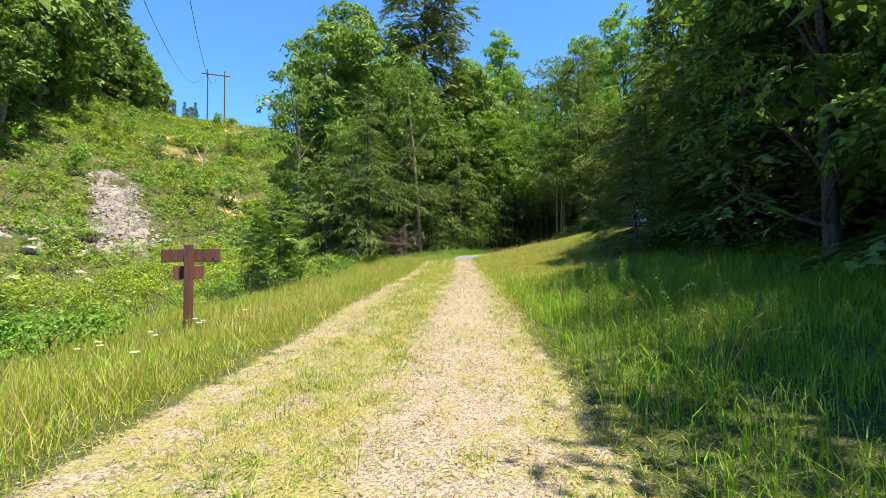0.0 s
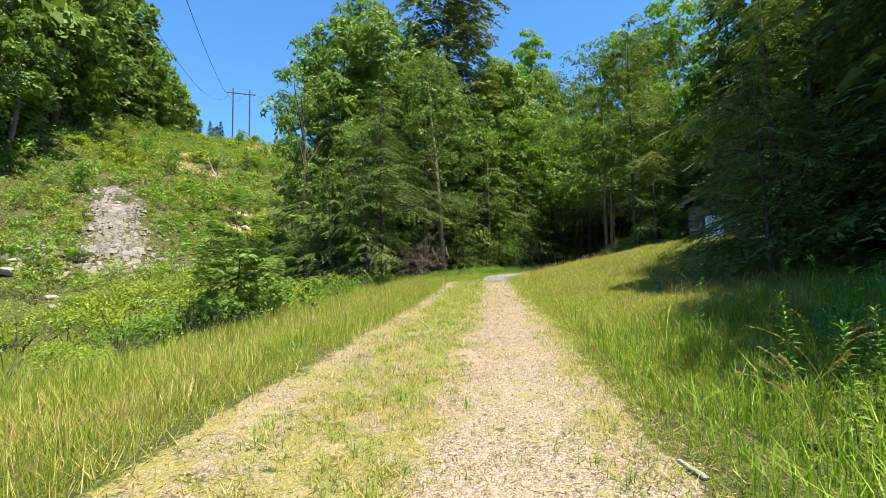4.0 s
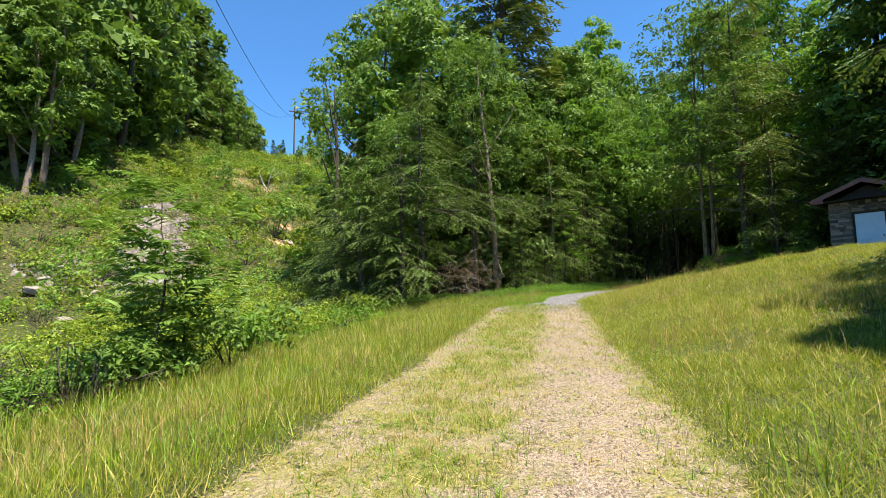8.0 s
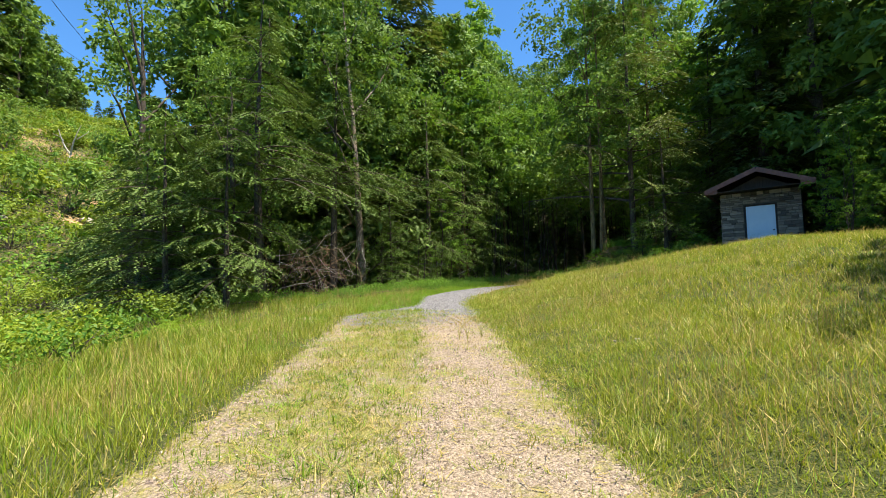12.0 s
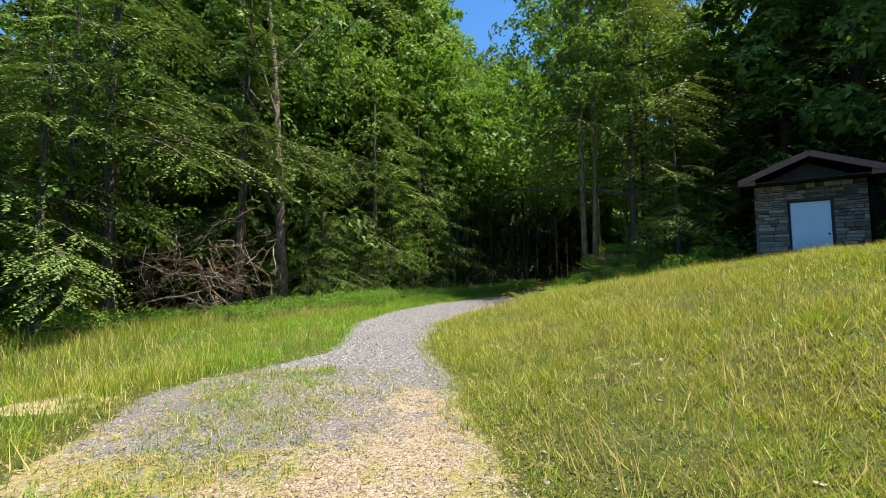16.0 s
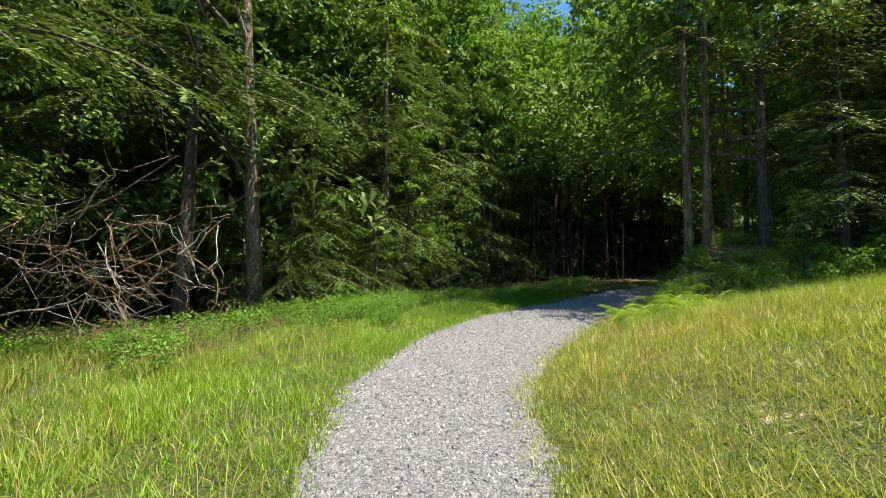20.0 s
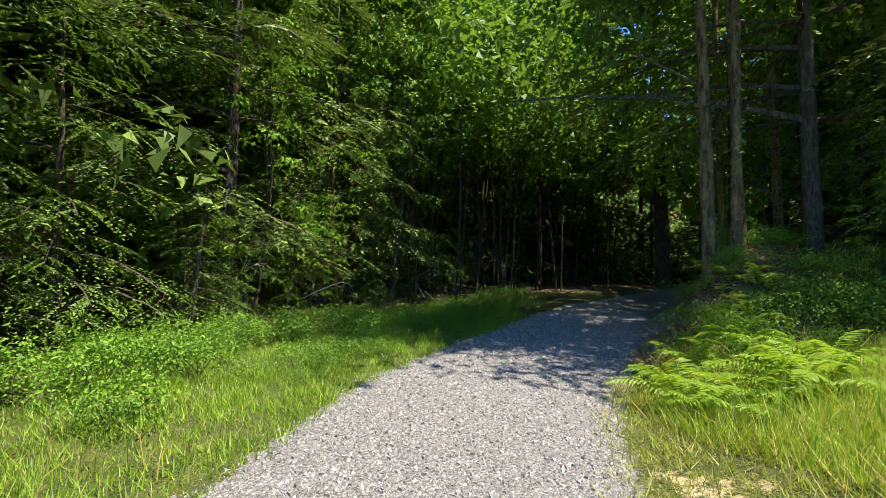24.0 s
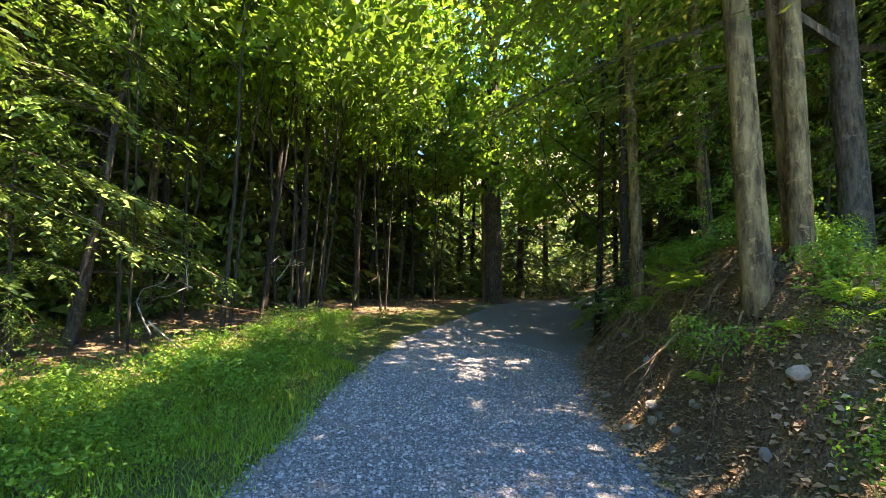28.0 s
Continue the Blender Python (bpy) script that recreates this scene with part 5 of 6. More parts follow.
meadow("track_grass", (-1.6, 2.4, 1, 34), 1300, 0.045, 0.012, GRASS, 7, "short sparse grass growing in the gravel track", lambda x, y, d, h: (np.abs(d) < h + 0.1) * (1 - ramp(y, 31.5, 34)) * np.clip(0.9 * strip(d, -1.15, 0.1, 0.3) + 0.6 * strip(d, 1.5, 2.2, 0.3) + 0.4 * strip(d, -2.2, -1.7, 0.2) + 0.2, 0, 1) * ramp(0.6 * waves(x, y, 1.1, 9) + waves(x, y, 0.35, 19), -0.3, 0.7), 1.0, True)
meadow("track_grass", (-1.8, 2.6, 1, 34), 900, 0.05, 0.013, LUSH, 8, "small green tufts in the gravel track", lambda x, y, d, h: (np.abs(d) < h) * (1 - ramp(y, 31.5, 34)) * np.clip(strip(d, -1.2, 0.1, 0.3) + 0.3, 0, 1) * ramp(waves(x, y, 0.8, 12) + 0.6 * waves(x, y, 0.3, 13), 0.25, 0.7), 1.0, True)
meadow("track_grass", (-1.8, 2.6, 1, 34), 420, 0.06, 0.008, DRYGRASS, 18, "dry yellow grass matted in the gravel track", lambda x, y, d, h: (np.abs(d) < h + 0.2) * (1 - ramp(y, 30, 33)) * np.clip(strip(d, -1.2, 0.3, 0.3) + 0.35, 0, 1) * ramp(waves(x, y, 1.5, 22) + 0.6 * waves(x, y, 0.4, 23), -0.1, 0.6), 1.4, True)
meadow("lush_grass", (-6, -0.8, 1, 44), 620, 0.22, 0.011, LUSH, 25, "green grass mixed into the verge", lambda x, y, d, h: ramp(-d - h, -0.15, 0.35) * (1 - ramp(-d - h, 2.2, 3.6)) * open_land(x, y) * (0.35 + 0.65 * ramp(waves(x, y, 1.7, 35), -0.3, 0.5)), 0.8, True)
meadow("lush_grass", (-17, -3, 1, 46), 90, 0.42, 0.018, LUSH, 26, "green grass on the falling bank", lambda x, y, d, h: ramp(-d - h, 1.8, 3.4) * (1 - 0.5 * ramp(-d - h, 5, 9)) * open_land(x, y), 0.8, True)
meadow("lush_grass", (5.8, 11.5, 39.5, 46), 900, 0.34, 0.009, LUSH, 36, "tall bright green grass among the ferns on the bank", lambda x, y, d, h: ramp(d - h, 0.1, 0.6) * (1 - ramp(x + y, 51.4, 52.6)), 1.0, True)
meadow("verge_grass", (5.8, 11.5, 38, 46), 700, 0.32, 0.009, GRASS, 37, "tall yellow-green grass among the ferns on the bank", lambda x, y, d, h: ramp(d - h, 0.0, 0.5) * (1 - ramp(x + y, 51.4, 52.6)), 1.0, True)
meadow("dry_grass", (-5, -0.6, 8, 15), 420, 0.3, 0.009, DRYGRASS, 39, "patch of golden dry grass in the verge", lambda x, y, d, h: ramp(-d - h, -0.1, 0.3) * np.exp(-(((x + 2.4) / 1.3) ** 2 + ((y - 11.2) / 1.3) ** 2)), 1.1, True)
meadow("dry_grass", (2.5, 20, 20, 42), 130, 0.26, 0.011, DRYGRASS, 38, "brownish dry stalks in the meadow", lambda x, y, d, h: ramp(d - h, 0.1, 0.6) * open_land(x, y) * (0.3 + 0.7 * ramp(waves(x, y, 3.1, 51), -0.2, 0.6)), 1.2, True)
meadow("dry_grass", (-7, 8, 1, 42), 110, 0.5, 0.006, DRYGRASS, 10, "dry straw-coloured grass stalks", lambda x, y, d, h: ramp(np.abs(d) - h, -0.1, 0.5) * open_land(x, y) * ramp(waves(x, y, 4, 5), -0.6, 0.6) * np.where(d > 0, ramp(y, 10, 16), 1), 0.8)


def tufts(count, mat, seed, label, tall, weight):
    """Separate small tufts of grass in the gravel, one mesh."""
    r = np.random.default_rng(seed)
    x, y = r.uniform(-1.9, 3.0, count * 6), 1 + 31 * r.random(count * 6)
    d, half = lateral(x, y)
    k = (r.random(count * 6) < weight(d)) & (np.abs(d) < half + 0.2)
    x, y = x[k][:count], y[k][:count]
    n, own = len(x), 20
    reach = np.repeat(r.uniform(0.03, 0.13, n), own)
    h = np.repeat(tall * r.uniform(0.5, 1.5, n), own) * r.uniform(0.5, 1.2, n * own)
    bx, by = np.repeat(x, own) + r.normal(size=n * own) * reach, np.repeat(y, own) + r.normal(size=n * own) * reach
    return tagged(new("track_tufts", mesh_of("track_tufts", *blades(np.stack([bx, by, height(bx, by)], 1), h, np.full(n * own, 0.012), seed, 1.7, True), mat)), label, "grass", kind="stuff")


def middle(d):
    return np.clip(strip(d, -1.2, 0.15, 0.3) + 0.5 * strip(d, 1.5, 2.3, 0.3) + 0.16, 0, 1)


meadow("track_grass", (-2.0, 1.2, 2, 30), 1200, 0.048, 0.013, LUSH, 27, "green grass creeping over the old wheel track", lambda x, y, d, h: (np.abs(d) < h + 0.1) * strip(d, -1.7, 0.0, 0.3) * ramp(waves(x, y, 1.6, 81) + 0.6 * waves(x, y, 0.5, 82), -0.1, 0.6), 1.1, True)
tufts(620, LUSH, 324, "dark green clumps of grass in the gravel track", 0.1, middle)
n = 26000
x, y = rng.uniform(-2.4, 3.2, n), 1 + 31 * rng.random(n)
d, half = lateral(x, y)
k = (np.abs(d) < half + 0.25) & (rng.random(n) < 0.3 + 0.7 * ramp(waves(x, y, 1.3, 71) + 0.7 * waves(x, y, 0.45, 72), -0.3, 0.5))
x, y = x[k], y[k]
p = np.stack([x, y, height(x, y) + 0.012 + 0.01 * rng.random(len(x))], 1)
L = rng.uniform(0.04, 0.13, len(x))
tagged(new("straw_litter", mesh_of("straw_litter", *leaves(p, rng.normal(size=(len(x), 3)) * np.array([1, 1, 0.15]), np.array([0, 0, 1.0]) + 0.3 * rng.normal(size=(len(x), 3)), L, 0.006 + 0.05 * L, plain=True), DRYGRASS)), "cut straw and dead blades lying on the track", "straw", kind="stuff")
tufts(3400, GRASS, 321, "yellow-green tufts of grass in the gravel track", 0.075, middle)
tufts(1500, LUSH, 322, "bright green tufts of grass in the gravel track", 0.065, middle)
tufts(1500, DRYGRASS, 323, "dry straw-coloured tufts in the gravel track", 0.07, middle)

# ---------------------------------------------------------------- gravel
def flakes(spots, sizes, mat, seed, label):
    """Small long splinters of stone with an off-centre crest, in one mesh."""
    r = np.random.default_rng(seed)
    n = len(spots)
    a = r.random(n) * 6.283
    along, across = np.stack([np.cos(a), np.sin(a), 0 * a], 1), np.stack([-np.sin(a), np.cos(a), 0 * a], 1)
    L, W = sizes[:, None], (sizes * r.uniform(0.3, 0.6, n))[:, None]
    low = np.array([0, 0, 0.003])
    v = np.stack([spots - along * L * 0.5 - low, spots + along * L * 0.3 + across * W * 0.5 - low, spots + along * L * 0.4 - across * W * 0.5 - low,
                  spots + along * L * r.uniform(-0.2, 0.3, (n, 1)) + across * W * r.uniform(-0.2, 0.2, (n, 1)) + np.array([0, 0, 1.0]) * L * r.uniform(0.12, 0.4, (n, 1))], 1)
    k = np.arange(n)[:, None] * 4
    return tagged(new("gravel", mesh_of("gravel", v.reshape(-1, 3), np.concatenate([k + np.array(q) for q in ((0, 2, 3), (2, 1, 3), (1, 0, 3))]), mat)), label, "stones", kind="stuff")


r = np.random.default_rng(91)
n = 18000
x, y = r.uniform(-0.5, 14, n * 4), r.uniform(30.5, 54, n * 4)
d, half = lateral(x, y)
k = (r.random(n * 4) < (1 - ramp(np.abs(d) - half, -0.3, 0.2)) * (0.3 + 0.7 * ramp(y, 31, 33)))
x, y = x[k][:n], y[k][:n]
chips("gravel", np.stack([x, y, height(x, y)], 1), r.uniform(0.016, 0.048, len(x)), GREYSTONE, 92, "grey crushed stone on the path")
n = 60000
x, y = r.uniform(-0.5, 13, n * 3), r.uniform(30.5, 51, n * 3)
d, half = lateral(x, y)
k = (r.random(n * 3) < (1 - ramp(np.abs(d) - half, -0.3, 0.2)) * (0.3 + 0.7 * ramp(y, 31, 33)))
x, y = x[k][:n], y[k][:n]
flakes(np.stack([x, y, height(x, y)], 1), r.uniform(0.018, 0.055, len(x)), GREYSTONE, 94, "splintered grey stone on the path")
n = 30000
x, y = r.uniform(-1.7, 2.8, n * 3), 1 + 30 * r.random(n * 3)
d, half = lateral(x, y)
k = r.random(n * 3) < np.maximum(strip(d, 0.15, 2.0, 0.3), 0.7 * strip(d, -1.8, -1.2, 0.3)) + 0.15 * (np.abs(d) < half)
x, y = x[k][:n], y[k][:n]
flakes(np.stack([x, y, height(x, y)], 1), r.uniform(0.014, 0.04, len(x)), PINKSTONE, 95, "small pinkish splinters of stone in the wheel tracks")
n = 12000
x, y = r.uniform(-1.7, 2.8, n * 3), 1 + 30 * r.random(n * 3) ** 1.15
d, half = lateral(x, y)
k = r.random(n * 3) < np.maximum(strip(d, 0.15, 2.0, 0.3), 0.7 * strip(d, -1.8, -1.2, 0.3)) + 0.1 * (np.abs(d) < half)
x, y = x[k][:n], y[k][:n]
chips("gravel", np.stack([x, y, height(x, y)], 1), r.uniform(0.012, 0.04, len(x)), PINKSTONE, 93, "pinkish gravel in the worn wheel tracks")

# ---------------------------------------------------------------- plants
def frond(rng, reach, rise, pairs=11, width=0.26, broad=(0.05, 0.12)):
    """A feathered frond: an arching stalk with pairs of narrow leaflets."""
    t = np.linspace(0, 1, 7)
    line = np.stack([reach * t, 0 * t, rise * t - rise * 0.75 * t**2.4], 1)
    pieces = [tube(line, 0.006 * np.linspace(1, 0.3, 7), 3)]
    k = np.repeat(np.linspace(0.16, 1.0, pairs), 2)
    sgn = np.tile([1.0, -1.0], pairs)
    at = np.stack([np.interp(k, t, line[:, 0]), 0 * k, np.interp(k, t, line[:, 2])], 1)
    L = width * np.sin(np.pi * np.clip(k * 0.82 + 0.14, 0, 1)) ** 0.8 + 0.03
    way = np.stack([0.45 + 0 * k, sgn, -0.12 + 0 * k], 1) + 0.08 * rng.normal(size=(len(k), 3))
    c = at + unit(way) * (L / 2)[:, None]
    pieces.append(leaves(c, way, np.array([0, 0, 1.0]) + 0.15 * rng.normal(size=(len(k), 3)), L, broad[0] + broad[1] * L, 0.05, 0.15))
    return join(pieces)


def fern(seed, fronds, reach, rise):
    rng = np.random.default_rng(seed)
    plant = thing("fern", "bright green fern with arching feathered fronds", "fern", "ferns on the bank")
    for k in range(fronds):
        me = mesh_of("frond", *frond(rng, reach * rng.uniform(0.75, 1.15), rise * rng.uniform(0.8, 1.2), 17, 0.21 * reach, (0.014, 0.13)), FERN)
        part("frond", me, plant, "", pose(0, 0, 0, rng.normal() * 12, rng.normal() * 10, k * 360 / fronds + rng.normal() * 14))
    return plant


def goldenrod(seed, tall):
    """An upright leafy stem."""
    rng = np.random.default_rng(seed)
    plant = thing("tall_weed", "tall upright weed with narrow bright green leaves", "plant", "tall weeds by the track")
    line = stem_line(rng, (0, 0, -0.05), (rng.normal() * 0.08, rng.normal() * 0.08, tall), 0.03, 6)
    part("stalk", mesh_of("stalk", *tube(line, 0.007 * np.linspace(1, 0.4, 6), 4), WEED), plant)
    n = 64
    k = np.linspace(0.12, 1.0, n)
    at = np.stack([np.interp(k, np.linspace(0, 1, 6), line[:, j]) for j in range(3)], 1)
    a = np.arange(n) * 2.4 + rng.normal(size=n) * 0.3
    way = np.stack([np.cos(a), np.sin(a), 0.2 + 0.9 * k**3], 1)
    L = (0.15 - 0.07 * k) * rng.uniform(0.7, 1.3, n) * tall
    part("foliage", mesh_of("foliage", *leaves(at + unit(way) * (L / 2)[:, None], way, np.array([0, 0, 1.0]) + 0.3 * rng.normal(size=(n, 3)), L, L * 0.24, 0.1, 0.25), WEED), plant)
    return plant


def sumac(seed, tall):
    """A sapling with long feathered leaves in tiers."""
    rng = np.random.default_rng(seed)
    tree = thing("sumac_sapling", "young sumac with long feathered dark green leaves", "sapling")
    line = stem_line(rng, (0, 0, -0.2), (0.2, 0.1, tall * 0.85), 0.1, 7)
    part("trunk", mesh_of("trunk", *tube(line, 0.035 * np.linspace(1, 0.25, 7), 6), BARK, True), tree)
    for k in range(84):
        z = 0.8 + (tall - 1.1) * (k / 84)
        me = mesh_of("compound_leaf", *frond(rng, rng.uniform(0.7, 1.05), rng.uniform(0.25, 0.5), 9, 0.26), BROADLEAF)
        base = line[int(min(6, z / tall * 6.8))]
        part("compound_leaf", me, tree, "", pose(base[0] + rng.normal() * 0.5, base[1] + rng.normal() * 0.5, z, rng.normal() * 10, rng.normal() * 15, k * 137.5))
    return tree


FERNS = [fern(101, 9, 0.75, 0.62), fern(102, 8, 0.6, 0.5), fern(103, 10, 0.85, 0.75)]
GOLDENROD = [goldenrod(104 + k, h) for k, h in enumerate((1.0, 0.85, 1.15))]
SUMAC = sumac(108, 4.3)
WEEDS = [shrub(110, 0.55, 1.0, 5, 9, 62, 0.09, WEED, "weed_clump", "low clump of broad bright green leaves", "plant", aspect=0.65), shrub(111, 0.75, 1.1, 6, 10, 62, 0.095, WEED, "weed_clump", "leafy green weeds beside the path", "plant", aspect=0.6),
         shrub(112, 0.5, 0.9, 5, 9, 60, 0.072, BRIGHTLEAF, "weed_clump", "low light green leafy weeds", "plant", aspect=0.6), shrub(113, 1.1, 1.1, 6, 9, 70, 0.15, WEED, "weed_clump", "large-leaved dark green weeds in the shade", "plant", aspect=0.75)]
r = np.random.default_rng(120)
place(SUMAC, -7.4, 21.4, 0.4, 1.12)
place(SUMAC, -8.5, 22.6, 2.4, 0.85)
place(SUMAC, -6.9, 22.4, 4.4, 0.7)
for x, y, s in ((-7.2, 20.9, 0.75), (-8.2, 21.0, 0.8), (-7.8, 22.0, 0.9), (-6.7, 21.6, 0.6), (-8.9, 20.2, 0.6)):
    place(UNDER[0], x, y, x * 5, s * 0.55)
    place(BRUSH[0], x - 0.4, y - 0.7, x * 3, s)
place(SCRUBS[4], -6.8, 23.6, 1.2, 0.75)
place(SCRUBS[2], -7.8, 25.4, 2.2, 0.7)
place(BRUSH[0], -6.9, 20.0, 0.2, 0.8)
place(BRUSH[0], -8.6, 18.6, 1.2, 0.9)
place(BRUSH[0], -9.6, 16.4, 2.2, 0.9)
place(SCRUBS[4], -9.2, 27.5, 2.0, 0.8)
for k in range(24):
    x, y = 3.7 + 1.7 * r.random(), r.uniform(9.4, 14.2)
    place(GOLDENROD[k % 3], x, y, r.random() * 6.3, r.uniform(0.75, 1.05))
for k in range(34):
    x, y = 3.6 + 5.5 * r.random() ** 1.3, r.uniform(2.5, 15)
    if y < 11 or x > 4.6:
        place(GOLDENROD[k % 3], x, y, r.random() * 6.3, r.uniform(0.6, 0.95))
for k in range(30):
    t = r.random()
    x, y = 5.9 + 3.4 * t + r.normal() * 0.45, 41.7 + 3.4 * t + r.normal() * 0.45
    d, half = lateral(np.array([x]), np.array([y]))
    if d[0] > half[0] + 0.6 and y < 44.0:
        place(FERNS[k % 3], x, y, r.random() * 6.3, r.uniform(0.45, 0.75))
for x, y in ((8.4, 42.9), (9.9, 43.8), (11.6, 46.2), (12.4, 46.9), (7.9, 42.3), (9.0, 43.2)):
    place(FERNS[int(x * 10) % 3], x, y, x * 7, 0.7)
for k in range(22):  # a stand of ferns where the bank begins
    x, y = r.uniform(6.0, 8.8), r.uniform(41.2, 43.4)
    d, half = lateral(np.array([x]), np.array([y]))
    if d[0] > half[0] + 0.45:
        place(FERNS[k % 3], x, y, r.random() * 6.3, r.uniform(0.7, 1.0))
for k in range(8):  # ferns along the far left bank
    x, y = r.uniform(-11.5, -6), r.uniform(30.5, 36)
    place(FERNS[k % 3], x, y, r.random() * 6.3, r.uniform(0.9, 1.2))
for k in range(110):  # leafy weeds at the foot of the left woods
    t = r.random()
    x, y = np.interp(t, [0, 0.35, 0.6, 1], [-11, -4.2, 0.2, 6.5]), np.interp(t, [0, 0.35, 0.6, 1], [37, 39.5, 45, 51.2])
    place(WEEDS[k % 3], x + r.normal() * 1.2, y + r.normal() * 1.2 + 0.4 + 0.8 * t, r.random() * 6.3, r.uniform(0.45, 1.0) * (1 - 0.4 * t))
for k in range(46):  # weeds round the shed and on the bank
    t = r.random()
    x, y = np.interp(t, [0, 0.4, 0.7, 1], [9.6, 11.5, 13.4, 20]), np.interp(t, [0, 0.4, 0.7, 1], [43.0, 43.2, 41.4, 37.0])
    if math.hypot(x - 16.4, y - 40.6) > 3.0:
        place(WEEDS[3 if k % 3 == 0 and x > 12.5 else k % 3], x + r.normal() * 0.5, y + r.normal() * 0.5, r.random() * 6.3, r.uniform(0.45, 0.8))
for x, y, s in ((14.3, 42.4, 1.0), (13.9, 42.0, 0.8), (18.6, 38.0, 0.9), (19.4, 37.2, 1.1)):
    place(WEEDS[3], x, y, x, s)
for k in range(36):  # weeds on the left bank under the trees
    t = r.random()
    x, y = np.interp(t, [0, 1], [1.5, 12.5]), np.interp(t, [0, 1], [46.0, 54.8])
    place(WEEDS[k % 3], x + r.normal() * 0.5, y + r.normal() * 0.5, r.random() * 6.3, r.uniform(0.3, 0.55))
for k in range(30):  # leafy weeds on the left verge of the gravel path
    t = r.random()
    place(WEEDS[k % 3], np.interp(t, [0, 1], [-0.6, 4.2]) + r.normal() * 0.5, np.interp(t, [0, 1], [43.6, 49.4]) + r.normal() * 0.5, r.random() * 6.3, r.uniform(0.45, 0.85))
for k in range(40):  # leafy weeds between the shaded path and the thicket
    t = r.random()
    p = np.array([np.interp(t, [0, 1], [3.2, 12.0]), np.interp(t, [0, 1], [47.6, 54.4])])
    for _ in range(5):
        d, half = lateral(p[:1], p[1:])
        p = p + np.array([-0.7, 0.7]) * (d[0] + half[0] + 1.3 + 2.0 * (k % 5) / 5)
    place(WEEDS[k % 3], p[0], p[1], r.random() * 6.3, r.uniform(0.4, 0.75))
for k in range(44):  # small weeds close to the left edge of the gravel path
    t = r.random()
    p = np.array([np.interp(t, [0, 1], [1.4, 10.0]), np.interp(t, [0, 1], [43.2, 52.4])])
    for _ in range(5):
        d, half = lateral(p[:1], p[1:])
        p = p + np.array([-0.7, 0.7]) * (d[0] + half[0] + 0.5 + 1.2 * (k % 7) / 7)
    place(WEEDS[k % 3], p[0], p[1], r.random() * 6.3, r.uniform(0.25, 0.5))
for k in range(26):  # weeds on the falling left bank
    x, y = r.uniform(-15, -6), r.uniform(8, 38)
    place(WEEDS[k % 3], x, y, r.random() * 6.3, r.uniform(0.9, 1.6))

# ---------------------------------------------------------------- dead wood
def dead_branch(seed, start, end, thick, mat, twigs=4, label="bare dead branch lying at the edge of the woods", sag=0.25):
    rng = np.random.default_rng(seed)
    line = stem_line(rng, start, end, sag, 9)
    span = np.linalg.norm(np.subtract(end, start))
    branch = thing("dead_branch", label, "branch", "dead branches")
    part("stem", mesh_of("stem", *tube(line, thick * np.linspace(1, 0.2, 9), 5), mat, True), branch)
    for k in range(twigs):
        j = rng.integers(3, 9)
        tip = line[j] + (line[min(8, j)] - line[j - 2]) * 0.6 + rng.normal(size=3) * span * 0.16
        part("twig", mesh_of("twig", *tube(stem_line(rng, line[j], tip, 0.08, 5), thick * 0.4 * np.linspace(1, 0.25, 5), 4), mat, True), branch)
    return branch


for k in range(44):
    a = r.uniform(-0.4, 1.0)
    base = np.array([-5.6 + r.normal() * 1.1, 41.6 + r.normal() * 0.7, 0])
    base[2] = ground_at(base[0], base[1]) + r.uniform(0, 2.5)
    out = np.array([math.cos(a * 1.4 - 0.9) * r.uniform(0.8, 3.0), -abs(r.normal()) * 1.3 - 0.1, r.uniform(-1.5, 1.5)])
    tip = base + out
    tip[2] = max(tip[2], ground_at(tip[0], tip[1]) + 0.05)
    dead_branch(200 + k, base, tip, r.uniform(0.009, 0.024), DEADWOOD if k % 4 else PALEDEAD)
for k in range(26):  # hanging dead limbs above the pile
    x, y = -5.2 + r.normal() * 1.3, 41.9 + r.normal() * 0.5
    z = ground_at(x, y) + r.uniform(1.4, 3.0)
    dead_branch(420 + k, (x, y, z), (x + r.uniform(-0.6, 1.5), y - r.uniform(0.2, 1.2), z - r.uniform(0.6, 1.6)), r.uniform(0.008, 0.018), DEADWOOD if k % 3 else PALEDEAD, 6, "bare dead limb hanging at the edge of the woods", 0.35)
for k in range(38):
    t = r.random()
    x, y = np.interp(t, [0, 0.4, 1], [-8, 1.0, 10]) + r.normal() * 0.8, np.interp(t, [0, 0.4, 1], [43.6, 48.6, 56.2]) + r.normal() * 0.8
    z = ground_at(x, y) + abs(r.normal()) * 0.7
    dead_branch(260 + k, (x, y, z), (x + r.normal() * 1.2, y + r.normal() * 1.0, max(z + r.normal() * 0.4, ground_at(x, y) + 0.1)), r.uniform(0.007, 0.018), PALEDEAD if k % 2 else DEADWOOD, label="bare dead branch under the trees")
# roots, stones and fallen leaves on the cut bank
def beside(t, out):
    """A point on the bank: t runs along the path's right edge, out metres from it."""
    a, b = np.array([6.9, 44.0]), np.array([14.2, 50.2])
    p = a + (b - a) * t + np.array([0.65, -0.76]) * 0.9
    for _ in range(6):
        d, half = lateral(np.array([p[0]]), np.array([p[1]]))
        p = p + np.array([0.65, -0.76]) * (half[0] + out - d[0])
    return p


